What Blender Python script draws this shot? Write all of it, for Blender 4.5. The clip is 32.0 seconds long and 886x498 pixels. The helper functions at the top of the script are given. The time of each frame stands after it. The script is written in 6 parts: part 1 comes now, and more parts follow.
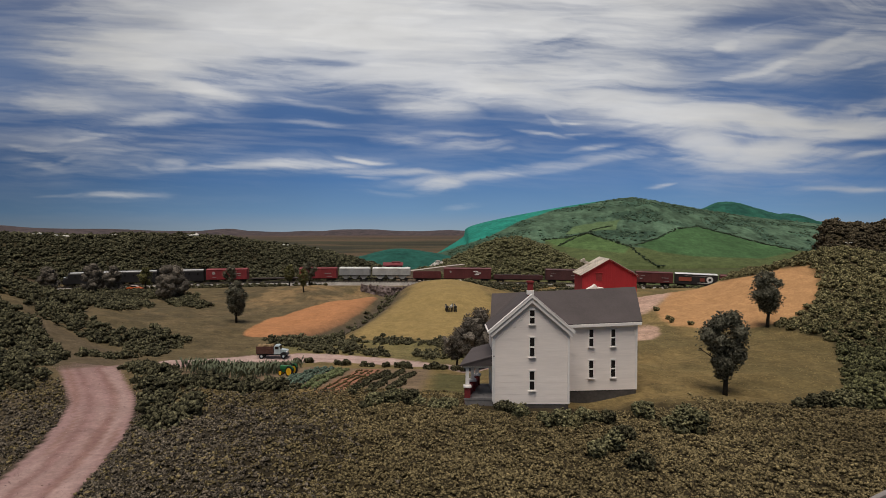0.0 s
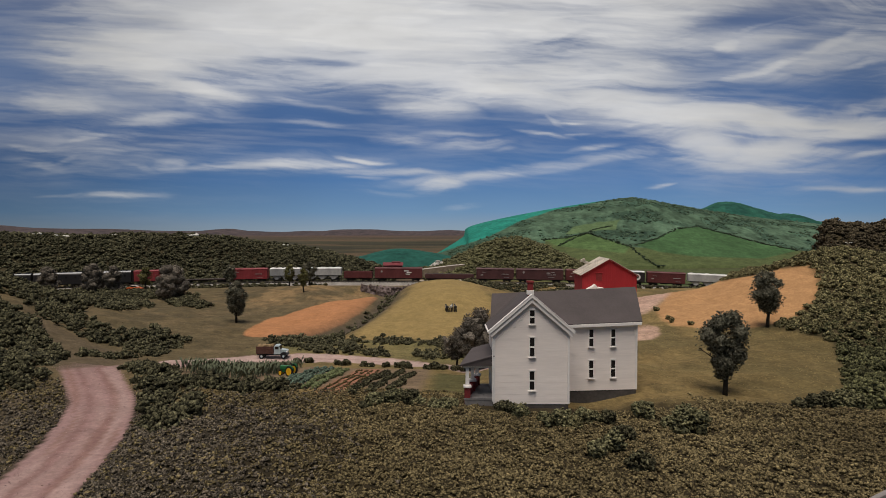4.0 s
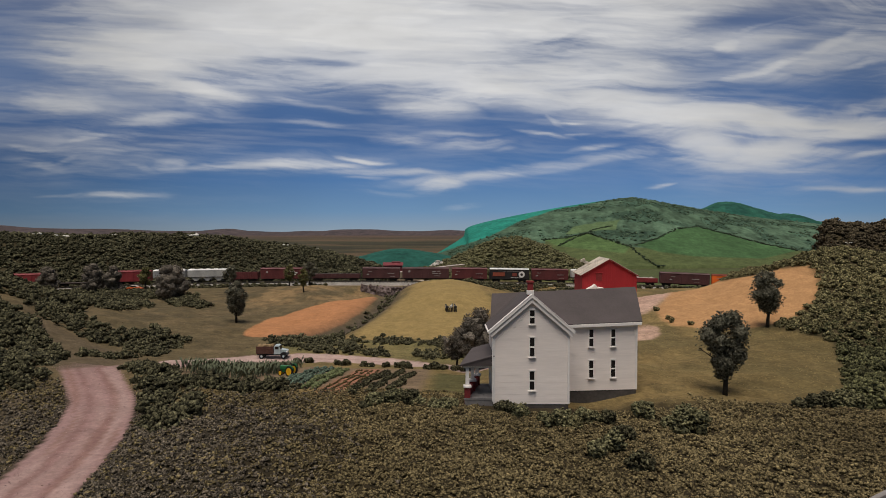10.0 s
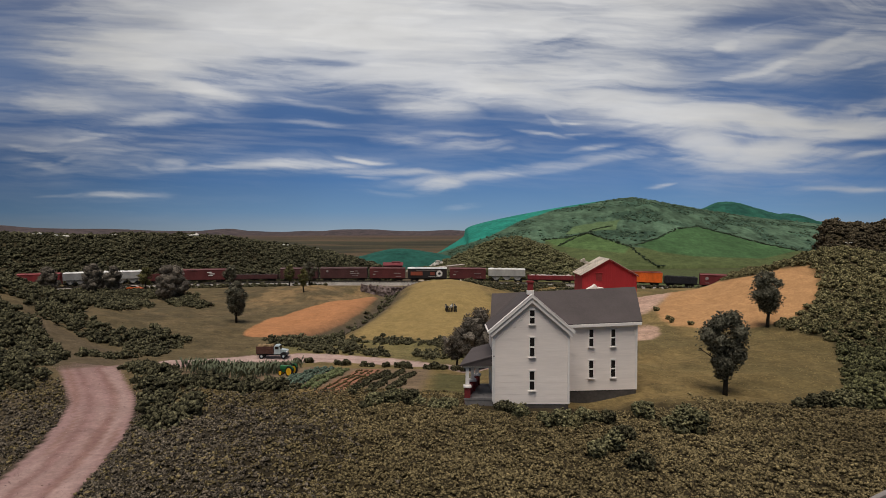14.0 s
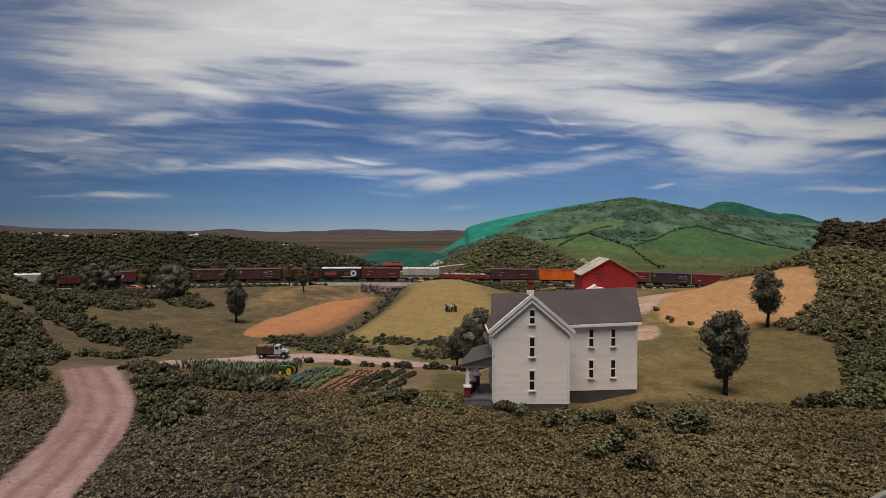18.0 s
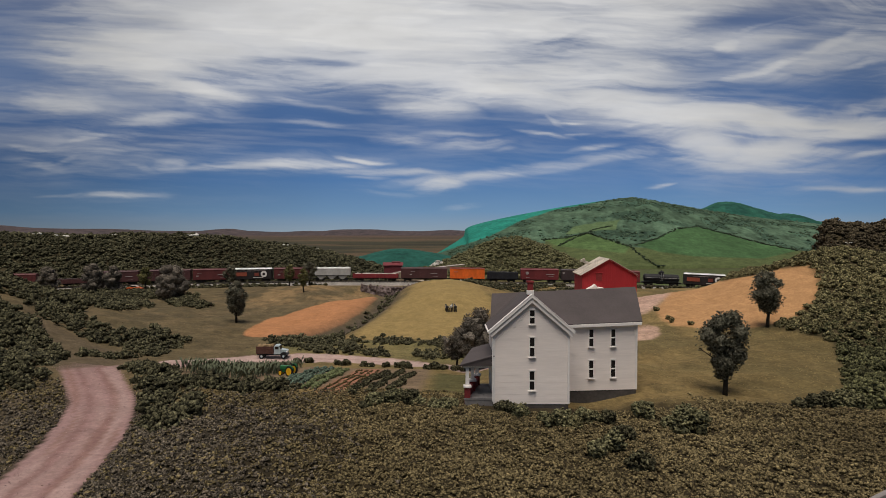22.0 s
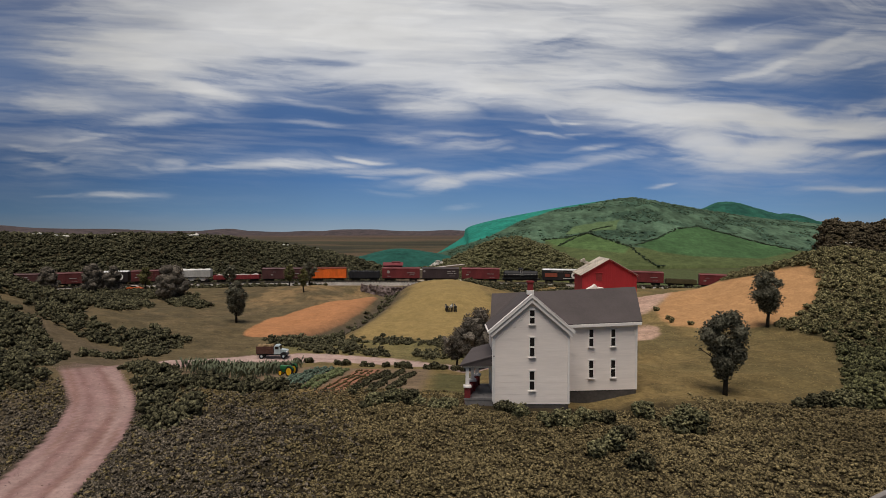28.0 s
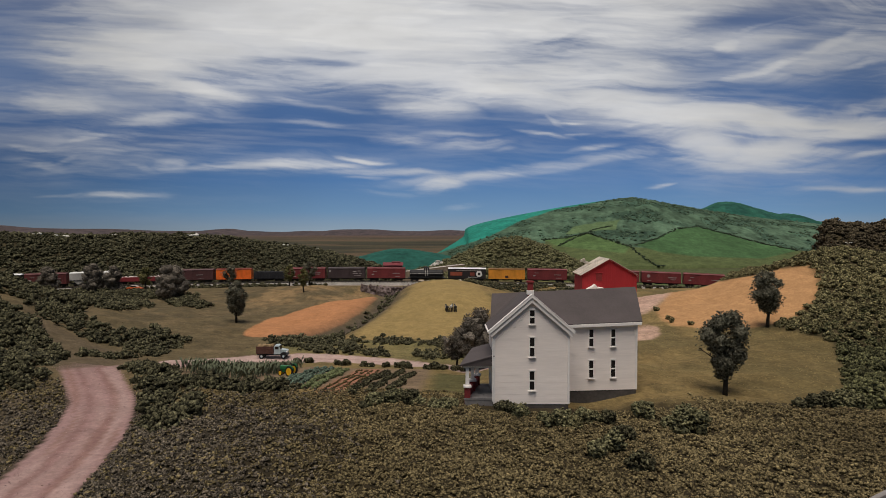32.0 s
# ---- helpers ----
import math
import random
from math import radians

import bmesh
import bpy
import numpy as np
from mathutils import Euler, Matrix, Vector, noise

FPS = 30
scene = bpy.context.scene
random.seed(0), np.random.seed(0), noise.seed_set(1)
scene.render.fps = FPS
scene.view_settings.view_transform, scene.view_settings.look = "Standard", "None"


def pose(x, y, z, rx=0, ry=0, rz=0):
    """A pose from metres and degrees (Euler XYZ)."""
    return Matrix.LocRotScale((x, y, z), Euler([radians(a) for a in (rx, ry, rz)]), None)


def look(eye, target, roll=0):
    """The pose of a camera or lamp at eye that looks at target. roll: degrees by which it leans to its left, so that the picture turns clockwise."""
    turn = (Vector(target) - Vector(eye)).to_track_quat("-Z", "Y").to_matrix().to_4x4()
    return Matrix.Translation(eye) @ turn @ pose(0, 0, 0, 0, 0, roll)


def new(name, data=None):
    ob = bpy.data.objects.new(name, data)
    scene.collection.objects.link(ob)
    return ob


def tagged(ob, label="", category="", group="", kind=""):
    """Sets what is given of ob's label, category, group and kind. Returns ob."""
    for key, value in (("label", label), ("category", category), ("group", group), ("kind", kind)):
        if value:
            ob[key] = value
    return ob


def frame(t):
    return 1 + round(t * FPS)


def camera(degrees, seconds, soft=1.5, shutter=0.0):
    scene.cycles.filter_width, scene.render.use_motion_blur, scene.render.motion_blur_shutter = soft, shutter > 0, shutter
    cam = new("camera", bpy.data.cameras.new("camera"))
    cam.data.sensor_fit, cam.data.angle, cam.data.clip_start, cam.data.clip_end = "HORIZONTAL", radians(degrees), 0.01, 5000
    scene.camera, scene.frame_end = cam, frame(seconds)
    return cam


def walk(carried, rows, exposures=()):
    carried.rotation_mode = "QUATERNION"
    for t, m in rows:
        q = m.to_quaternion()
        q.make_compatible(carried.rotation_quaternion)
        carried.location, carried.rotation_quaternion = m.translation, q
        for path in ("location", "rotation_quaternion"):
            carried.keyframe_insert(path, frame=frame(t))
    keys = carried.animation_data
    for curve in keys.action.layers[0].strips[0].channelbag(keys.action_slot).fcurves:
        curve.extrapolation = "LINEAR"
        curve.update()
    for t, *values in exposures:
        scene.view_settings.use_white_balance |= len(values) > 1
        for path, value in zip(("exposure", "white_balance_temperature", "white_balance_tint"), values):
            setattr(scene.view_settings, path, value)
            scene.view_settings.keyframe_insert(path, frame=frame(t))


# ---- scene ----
import itertools

# All sizes below are written in prototype metres of a 1:87 model landscape; S brings them to the model's true size.
S = 1 / 87
EYE_Z = 14.5

cam = camera(70, 32.0, soft=0.8)
VIEW = look((0, 0, EYE_Z * S), (0, 100 * S, (EYE_Z - 2.95) * S))
walk(cam, [(0.0, VIEW), (32.0, VIEW)], exposures=[(0.0, 0.0), (32.0, 0.0)])

# ---- light ----
SUN_UP, SUN_ROUND = radians(72), radians(196)
world = bpy.data.worlds.new("world")
scene.world = world
world.use_nodes = True
wn, wl = world.node_tree.nodes, world.node_tree.links
wn.clear()
sky = wn.new("ShaderNodeTexSky")
sky.sky_type, sky.sun_disc = "NISHITA", False
sky.sun_elevation, sky.sun_rotation = SUN_UP, SUN_ROUND
wbg, wout = wn.new("ShaderNodeBackground"), wn.new("ShaderNodeOutputWorld")
wbg.inputs["Strength"].default_value = 0.034
wl.new(sky.outputs[0], wbg.inputs["Color"])
wl.new(wbg.outputs[0], wout.inputs["Surface"])
sun = new("sun", bpy.data.lights.new("sun", "SUN"))
sun.data.energy, sun.data.angle, sun.data.color = 3.35, radians(46), (1.0, 0.91, 0.8)
sun.matrix_world = look((0, 0, 0), (-math.sin(SUN_ROUND) * math.cos(SUN_UP), -math.cos(SUN_ROUND) * math.cos(SUN_UP), -math.sin(SUN_UP)))


# ---- materials ----
def nodes_of(name):
    m = bpy.data.materials.new(name)
    m.use_nodes = True
    return m, m.node_tree.nodes, m.node_tree.links, m.node_tree.nodes["Principled BSDF"]


def noise_at(n, l, scale, detail=4, stretch=(1, 1, 1), rough=0.6):
    tc, mp, nz = n.new("ShaderNodeTexCoord"), n.new("ShaderNodeMapping"), n.new("ShaderNodeTexNoise")
    mp.inputs["Scale"].default_value = [scale * a / S for a in stretch]
    nz.inputs["Scale"].default_value, nz.inputs["Detail"].default_value, nz.inputs["Roughness"].default_value = 1.0, detail, rough
    l.new(tc.outputs["Object"], mp.inputs["Vector"])
    l.new(mp.outputs[0], nz.inputs["Vector"])
    return nz.outputs["Fac"]


def ramp(n, l, fac, lo, hi, a=0.0, b=1.0):
    r = n.new("ShaderNodeMapRange")
    for k, v in zip(("From Min", "From Max", "To Min", "To Max"), (lo, hi, a, b)):
        r.inputs[k].default_value = v
    l.new(fac, r.inputs["Value"])
    return r.outputs[0]


def times(n, l, colour, fac):
    mx = n.new("ShaderNodeMix")
    mx.data_type, mx.blend_type = "RGBA", "MULTIPLY"
    mx.inputs["Factor"].default_value = 1.0
    l.new(colour, mx.inputs[6])
    l.new(fac, mx.inputs[7])
    return mx.outputs[2]


def paint(name, colour, rough=0.7, var=0.2, scale=1.0, fine=9.0, bump=0.02, metal=0.0, stretch=(1, 1, 1), island=0.0, each=0.0, spec=0.3):
    """Base colour with broad stains and fine grain; bump in prototype metres."""
    m, n, l, p = nodes_of(name)
    rgb = n.new("ShaderNodeRGB")
    rgb.outputs[0].default_value = (*colour, 1)
    big, small = noise_at(n, l, scale, 3, stretch), noise_at(n, l, fine, 5, stretch)
    col = times(n, l, rgb.outputs[0], ramp(n, l, big, 0.3, 0.7, 1 - var, 1 + var))
    col = times(n, l, col, ramp(n, l, small, 0.25, 0.75, 1 - var * 0.8, 1 + var * 0.8))
    if island:
        g = n.new("ShaderNodeNewGeometry")
        col = times(n, l, col, ramp(n, l, g.outputs["Random Per Island"], 0, 1, 1 - island, 1 + island))
    if each:
        o = n.new("ShaderNodeObjectInfo")
        col = times(n, l, col, ramp(n, l, o.outputs["Random"], 0, 1, 1 - each, 1 + each))
    l.new(col, p.inputs["Base Color"])
    p.inputs["Roughness"].default_value, p.inputs["Metallic"].default_value = rough, metal
    p.inputs["Specular IOR Level"].default_value = spec
    if bump:
        b = n.new("ShaderNodeBump")
        b.inputs["Distance"].default_value, b.inputs["Strength"].default_value = bump * S, 1.0
        l.new(small, b.inputs["Height"])
        l.new(b.outputs[0], p.inputs["Normal"])
    return m


def foam(name, dark, light, fine=5.0, bump=0.12, spread=(0.5, 1.5)):
    """Ground-foam foliage: two tones mixed by grain and by clump."""
    m, n, l, p = nodes_of(name)
    g = n.new("ShaderNodeNewGeometry")
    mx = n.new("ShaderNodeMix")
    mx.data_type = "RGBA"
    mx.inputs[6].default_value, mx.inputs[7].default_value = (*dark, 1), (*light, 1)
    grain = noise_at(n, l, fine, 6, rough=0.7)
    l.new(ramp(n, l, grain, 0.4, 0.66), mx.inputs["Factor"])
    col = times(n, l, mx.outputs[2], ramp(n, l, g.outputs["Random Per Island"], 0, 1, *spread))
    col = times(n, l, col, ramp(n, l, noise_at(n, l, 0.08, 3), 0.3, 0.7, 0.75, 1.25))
    l.new(col, p.inputs["Base Color"])
    p.inputs["Roughness"].default_value, p.inputs["Specular IOR Level"].default_value = 0.95, 0.1
    b = n.new("ShaderNodeBump")
    b.inputs["Distance"].default_value = bump * S
    l.new(grain, b.inputs["Height"])
    l.new(b.outputs[0], p.inputs["Normal"])
    return m


def tinted(name, rough=0.95, fine=3.0, var=0.35, bump=0.06, emit=0.0):
    """Reads the surface colour laid on the mesh as 'tint', with grain over it."""
    m, n, l, p = nodes_of(name)
    at = n.new("ShaderNodeAttribute")
    at.attribute_name = "tint"
    grain = noise_at(n, l, fine, 6, rough=0.72)
    fac = ramp(n, l, grain, 0.3, 0.7, 1 - var, 1 + var)
    for scale, much, rg in ((0.09, 0.5, 0.6), (0.3, 0.8, 0.75)):
        ml = n.new("ShaderNodeMath")
        ml.operation = "MULTIPLY"
        l.new(fac, ml.inputs[0])
        l.new(ramp(n, l, noise_at(n, l, fine * scale, 5, rough=rg), 0.3, 0.7, 1 - var * much, 1 + var * much), ml.inputs[1])
        fac = ml.outputs[0]
    calm = n.new("ShaderNodeMix")
    calm.inputs[2].default_value = 1.0
    l.new(at.outputs["Alpha"], calm.inputs[0])
    l.new(fac, calm.inputs[3])
    col = times(n, l, at.outputs["Color"], calm.outputs[0])
    l.new(col, p.inputs["Base Color"])
    p.inputs["Roughness"].default_value, p.inputs["Specular IOR Level"].default_value = rough, 0.1
    b = n.new("ShaderNodeBump")
    b.inputs["Distance"].default_value = bump * S
    l.new(grain, b.inputs["Height"])
    l.new(b.outputs[0], p.inputs["Normal"])
    return m


GROUND = tinted("ground_scatter")
FARHILL = tinted("painted_hill", fine=0.35, var=0.3, bump=0.25)
WHITE = paint("white_siding_paint", (0.87, 0.785, 0.735), 0.6, 0.06, 0.4, 3.0, 0.004, stretch=(0.3, 0.3, 3))
TRIMW = paint("white_trim_paint", (0.84, 0.79, 0.76), 0.55, 0.06, 0.6, 6.0, 0.004)
SHINGLE = paint("dark_grey_roof_shingle", (0.075, 0.062, 0.062), 0.8, 0.12, 0.5, 7.0, 0.01)
STONE = paint("grey_foundation_stone", (0.078, 0.069, 0.063), 0.9, 0.25, 0.7, 4.0, 0.03)
GLASS = paint("dark_window_glass", (0.018, 0.016, 0.016), 0.12, 0.2, 0.5, 2.0, 0, spec=0.5)
BRICK = paint("red_brick", (0.2, 0.028, 0.03), 0.8, 0.25, 2.0, 8.0, 0.01, each=0.15)
PORCHGREY = paint("grey_porch_boards", (0.17, 0.16, 0.16), 0.7, 0.15, 0.8, 6.0, 0.005)
BARNRED = paint("barn_red_paint", (0.34, 0.022, 0.027), 0.75, 0.1, 0.3, 4.0, 0.006, stretch=(2, 2, 0.3))
BARNROOF = paint("weathered_tin_roof", (0.52, 0.46, 0.39), 0.6, 0.2, 0.5, 5.0, 0.01)
BARNDARK = paint("dark_red_hatch", (0.2, 0.025, 0.025), 0.8, 0.15)
BALLAST = paint("grey_ballast", (0.24, 0.22, 0.2), 0.95, 0.3, 0.5, 6.0, 0.06)
TIE = paint("dark_tie", (0.06, 0.045, 0.035), 0.9, 0.3)
RAIL = paint("rail_steel", (0.3, 0.25, 0.2), 0.4, 0.2, metal=0.8)
BARK = paint("dark_bark", (0.035, 0.028, 0.022), 0.95, 0.3, 1.5, 8, 0.03)
# Near-black first tones put the shadow between clumps into the bush colour.
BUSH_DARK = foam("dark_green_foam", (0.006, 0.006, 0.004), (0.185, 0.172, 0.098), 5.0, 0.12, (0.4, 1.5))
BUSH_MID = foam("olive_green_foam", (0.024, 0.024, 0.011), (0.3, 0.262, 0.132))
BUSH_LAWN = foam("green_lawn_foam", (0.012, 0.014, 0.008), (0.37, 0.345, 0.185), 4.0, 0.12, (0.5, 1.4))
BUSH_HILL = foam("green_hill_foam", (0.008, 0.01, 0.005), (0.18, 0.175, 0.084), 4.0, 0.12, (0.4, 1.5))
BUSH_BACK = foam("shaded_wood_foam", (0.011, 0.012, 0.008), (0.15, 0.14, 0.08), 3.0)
BUSH_KNOLL = foam("pale_olive_foam", (0.04, 0.04, 0.02), (0.25, 0.235, 0.12), 3.0, spread=(0.7, 1.25))
TURF = foam("scrub_turf_foam", (0.038, 0.03, 0.016), (0.325, 0.257, 0.13), 6.0, 0.08, (0.6, 1.35))
BUSH_BROWN = foam("brown_ridge_foam", (0.02, 0.015, 0.009), (0.15, 0.122, 0.078), 3.0)
TURF_GREY = foam("grey_scrub_foam", (0.017, 0.015, 0.011), (0.245, 0.203, 0.153), 6.0, 0.08, (0.5, 1.4))
FARHEDGE = foam("distant_hedge", (0.028, 0.042, 0.028), (0.07, 0.09, 0.055), 2.0, 0.1, (0.6, 1.4))
CANOPY = foam("painted_woods", (0.045, 0.075, 0.05), (0.1, 0.142, 0.09), 1.0, 0.1, (0.75, 1.25))
LEAF = foam("grey_green_leaf_foam", (0.04, 0.039, 0.028), (0.225, 0.212, 0.155), 4.0, 0.1, (0.75, 1.3))
STONEPALE = paint("pale_stone", (0.55, 0.51, 0.47), 0.9, 0.2, bump=0.05)
LEAF_GREY = foam("grey_leaf_foam", (0.056, 0.048, 0.04), (0.24, 0.208, 0.17), 4.0, 0.1, (0.75, 1.2))
LEAF_PALE = foam("yellow_green_leaf_foam", (0.07, 0.068, 0.028), (0.22, 0.2, 0.085), 4.0, 0.12, (0.65, 1.3))


# ---- building blocks ----
class Geo:
    """Gathers vertices and faces of one part, in prototype metres."""

    def __init__(self):
        self.v, self.f = [], []

    def add(self, verts, faces, m=None):
        k = len(self.v)
        self.v += [tuple(m @ Vector(p)) if m else tuple(p) for p in verts]
        self.f += [tuple(i + k for i in q) for q in faces]
        return self

    def box(self, x, y, z, sx, sy, sz, bev=0.0, m=None):
        """A box by its centre and full size, its upright and lying edges chamfered by bev."""
        bev = min(bev, 0.45 * min(sx, sy, sz))
        bm = bmesh.new()
        bmesh.ops.create_cube(bm, size=1, matrix=Matrix.Translation((x, y, z)) @ Matrix.Diagonal((sx, sy, sz, 1)))
        if bev > 0:
            bmesh.ops.bevel(bm, geom=bm.edges[:], offset=bev, segments=1, affect="EDGES")
        return self.take(bm, m)

    def take(self, bm, m=None):
        bm.verts.index_update()
        self.add([v.co for v in bm.verts], [[v.index for v in q.verts] for q in bm.faces], m)
        bm.free()
        return self

    def tube(self, p, q, r0, r1=None, n=8, caps=True):
        r1 = r0 if r1 is None else r1
        p, q = Vector(p), Vector(q)
        t = (q - p).to_track_quat("Z", "Y").to_matrix()
        ring = [t @ Vector((math.cos(6.28319 * i / n), math.sin(6.28319 * i / n), 0)) for i in range(n)]
        faces = [(i, (i + 1) % n, n + (i + 1) % n, n + i) for i in range(n)]
        if caps:
            faces += [tuple(range(n))[::-1], tuple(range(n, 2 * n))]
        return self.add([p + a * r0 for a in ring] + [q + a * r1 for a in ring], faces)

    def prism(self, outline, a, b, axis="y"):
        """An outline of (u, w) pairs pushed from a to b along axis; u runs along the other level axis, w up."""
        n = len(outline)
        put = (lambda u, w, d: (u, d, w)) if axis == "y" else (lambda u, w, d: (d, u, w)) if axis == "x" else (lambda u, w, d: (u, w, d))
        faces = [(i, (i + 1) % n, n + (i + 1) % n, n + i) for i in range(n)]
        return self.add([put(u, w, a) for u, w in outline] + [put(u, w, b) for u, w in outline],
                        faces + [tuple(range(n))[::-1], tuple(range(n, 2 * n))])


def part(name, g, material, parent=None, label="", smooth=False):
    me = bpy.data.meshes.new(name)
    me.from_pydata([(x * S, y * S, z * S) for x, y, z in g.v], [], g.f)
    bm = bmesh.new()
    bm.from_mesh(me)
    bmesh.ops.recalc_face_normals(bm, faces=bm.faces[:])
    bm.to_mesh(me)
    bm.free()
    me.materials.append(material)
    if smooth:
        me.shade_smooth()
    ob = new(name, me)
    ob.parent = parent
    if label:
        ob["label"] = label
    return ob


def thing(name, x, y, z, rz, label, category, group=""):
    ob = new(name)
    ob.empty_display_size = 0.01
    ob.matrix_basis = pose(x * S, y * S, z * S, 0, 0, rz)
    return tagged(ob, label, category, group)


def np_mesh(name, verts, faces, material, smooth=True, tint=None):
    """A mesh from arrays of vertices (prototype metres) and of triangles or quads."""
    verts, faces = np.asarray(verts, np.float32) * S, np.asarray(faces, np.int32)
    me, k = bpy.data.meshes.new(name), faces.shape[1]
    me.vertices.add(len(verts))
    me.vertices.foreach_set("co", verts.ravel())
    me.loops.add(faces.size)
    me.loops.foreach_set("vertex_index", faces.ravel())
    me.polygons.add(len(faces))
    me.polygons.foreach_set("loop_start", np.arange(0, faces.size, k, dtype=np.int32))
    me.update(calc_edges=True)
    me.validate()
    me.materials.append(material)
    if smooth:
        me.shade_smooth()
    if tint is not None:
        at = me.attributes.new("tint", "FLOAT_COLOR", "POINT")
        at.data.foreach_set("color", (tint if tint.shape[1] == 4 else np.c_[tint, np.ones(len(tint))]).astype(np.float32).ravel())
    return new(name, me)


def value_noise(x, y, seed=0):
    """Smooth noise from 0 to 1 on arrays."""
    xi, yi = np.floor(x).astype(np.int64), np.floor(y).astype(np.int64)
    u, v = x - xi, y - yi
    u, v = u * u * (3 - 2 * u), v * v * (3 - 2 * v)

    def h(a, b):
        k = (a * 374761393 + b * 668265263 + seed * 974711) & 0x7FFFFFFF
        k = ((k ^ (k >> 13)) * 1274126177) & 0x7FFFFFFF
        return ((k ^ (k >> 16)) & 0xFFFF) / 65535.0

    return (h(xi, yi) * (1 - u) + h(xi + 1, yi) * u) * (1 - v) + (h(xi, yi + 1) * (1 - u) + h(xi + 1, yi + 1) * u) * v


def fbm(x, y, seed=0, octaves=4, gain=0.5):
    total, amp, norm = 0.0, 1.0, 0.0
    for i in range(octaves):
        total, norm = total + amp * value_noise(x * 2 ** i, y * 2 ** i, seed + i * 7), norm + amp
        amp *= gain
    return total / norm


def step(a, b, x):
    t = np.clip((x - a) / (b - a), 0, 1)
    return t * t * (3 - 2 * t)


# ---- the line of the railway: nearly straight, bending towards the viewer at both ends; s grows in the direction of travel ----
def lay_line():
    """Points a metre apart from s = 420 (where the train goes) to s = -420 (where it comes from)."""
    ends = []
    for sgn, mark, bend in ((-1, -60.0, 1 / 300), (1, 62.0, 1 / 120)):
        x, y, turn, pts = -20.0, 204.0, 0.0, []
        for _ in range(420):
            k = bend if x * sgn > mark * sgn else 1 / 1500
            turn += k if turn < radians(40) else 0.0
            x, y = x + sgn * math.cos(turn), y - math.sin(turn)
            pts.append((x, y))
        ends.append(pts)
    return np.array(ends[0][::-1] + [(-20.0, 204.0)] + ends[1])


LINE = lay_line()
LINE_S = 420.0 - np.arange(len(LINE))
RAIL_S, RAIL_Z = (-420, -108, -86, -59, -23, 13, 41, 62, 81, 99, 113, 420), (-3.9, -3.7, -2.95, -2.3, -1.85, -1.76, -2.0, -2.3, -2.6, -3.0, -3.2, -3.4)


def track(s):
    """Place of the railhead at s metres."""
    x, y = (float(np.interp(s, LINE_S[::-1], LINE[::-1, i])) for i in (0, 1))
    return x, y, float(np.interp(s, RAIL_S, RAIL_Z))


def near_track(x, y):
    """Distance to the line (positive beyond it) and railhead height, for arrays."""
    flat = np.c_[np.ravel(x), np.ravel(y)]
    d, z = np.full(len(flat), 999.0), np.zeros(len(flat))
    rails = np.interp(LINE_S, RAIL_S, RAIL_Z)
    close = np.flatnonzero((np.abs(flat[:, 0]) < 430) & (flat[:, 1] > -160) & (flat[:, 1] < 330))
    for i in range(0, len(close), 4000):
        k = close[i:i + 4000]
        dd = (flat[k, 0, None] - LINE[None, ::2, 0]) ** 2 + (flat[k, 1, None] - LINE[None, ::2, 1]) ** 2
        j = dd.argmin(1)
        d[k], z[k] = np.sqrt(dd[np.arange(len(k)), j]), rails[::2][j]
    beyond = flat[:, 1] > np.interp(flat[:, 0], LINE[:, 0], LINE[:, 1])
    return np.where(beyond, d, -d).reshape(np.shape(x)), z.reshape(np.shape(x))


# ---- ground: one sheet ----
def bell(x, y, cx, cy, sx, sy, turn=0.0):
    c, s = math.cos(turn), math.sin(turn)
    u, v = (x - cx) * c + (y - cy) * s, (y - cy) * c - (x - cx) * s
    return np.exp(-0.5 * ((u / sx) ** 2 + (v / sy) ** 2))


def along(x, y, line):
    """Distance from a broken line of (x, y) points."""
    best = np.full(np.shape(x), 1e9)
    for (ax, ay), (bx, by) in zip(line, line[1:]):
        t = np.clip(((x - ax) * (bx - ax) + (y - ay) * (by - ay)) / ((bx - ax) ** 2 + (by - ay) ** 2), 0, 1)
        best = np.minimum(best, np.hypot(x - ax - t * (bx - ax), y - ay - t * (by - ay)))
    return best


def curve_line(points, n=8):
    """A smooth line through the points."""
    out = []
    for i in range(len(points) - 1):
        p = [np.array(points[min(max(j, 0), len(points) - 1)], float) for j in (i - 1, i, i + 1, i + 2)]
        for t in np.arange(n) / n:
            out.append(tuple(0.5 * (2 * p[1] + (p[2] - p[0]) * t + (2 * p[0] - 5 * p[1] + 4 * p[2] - p[3]) * t ** 2 + (3 * p[1] - p[0] - 3 * p[2] + p[3]) * t ** 3)))
    return out + [tuple(points[-1])]


GULLY = curve_line([(-17, 199), (-15.5, 186), (-13, 170), (-13.3, 152), (-15, 140), (-18, 128), (-22, 117), (-28, 108)])


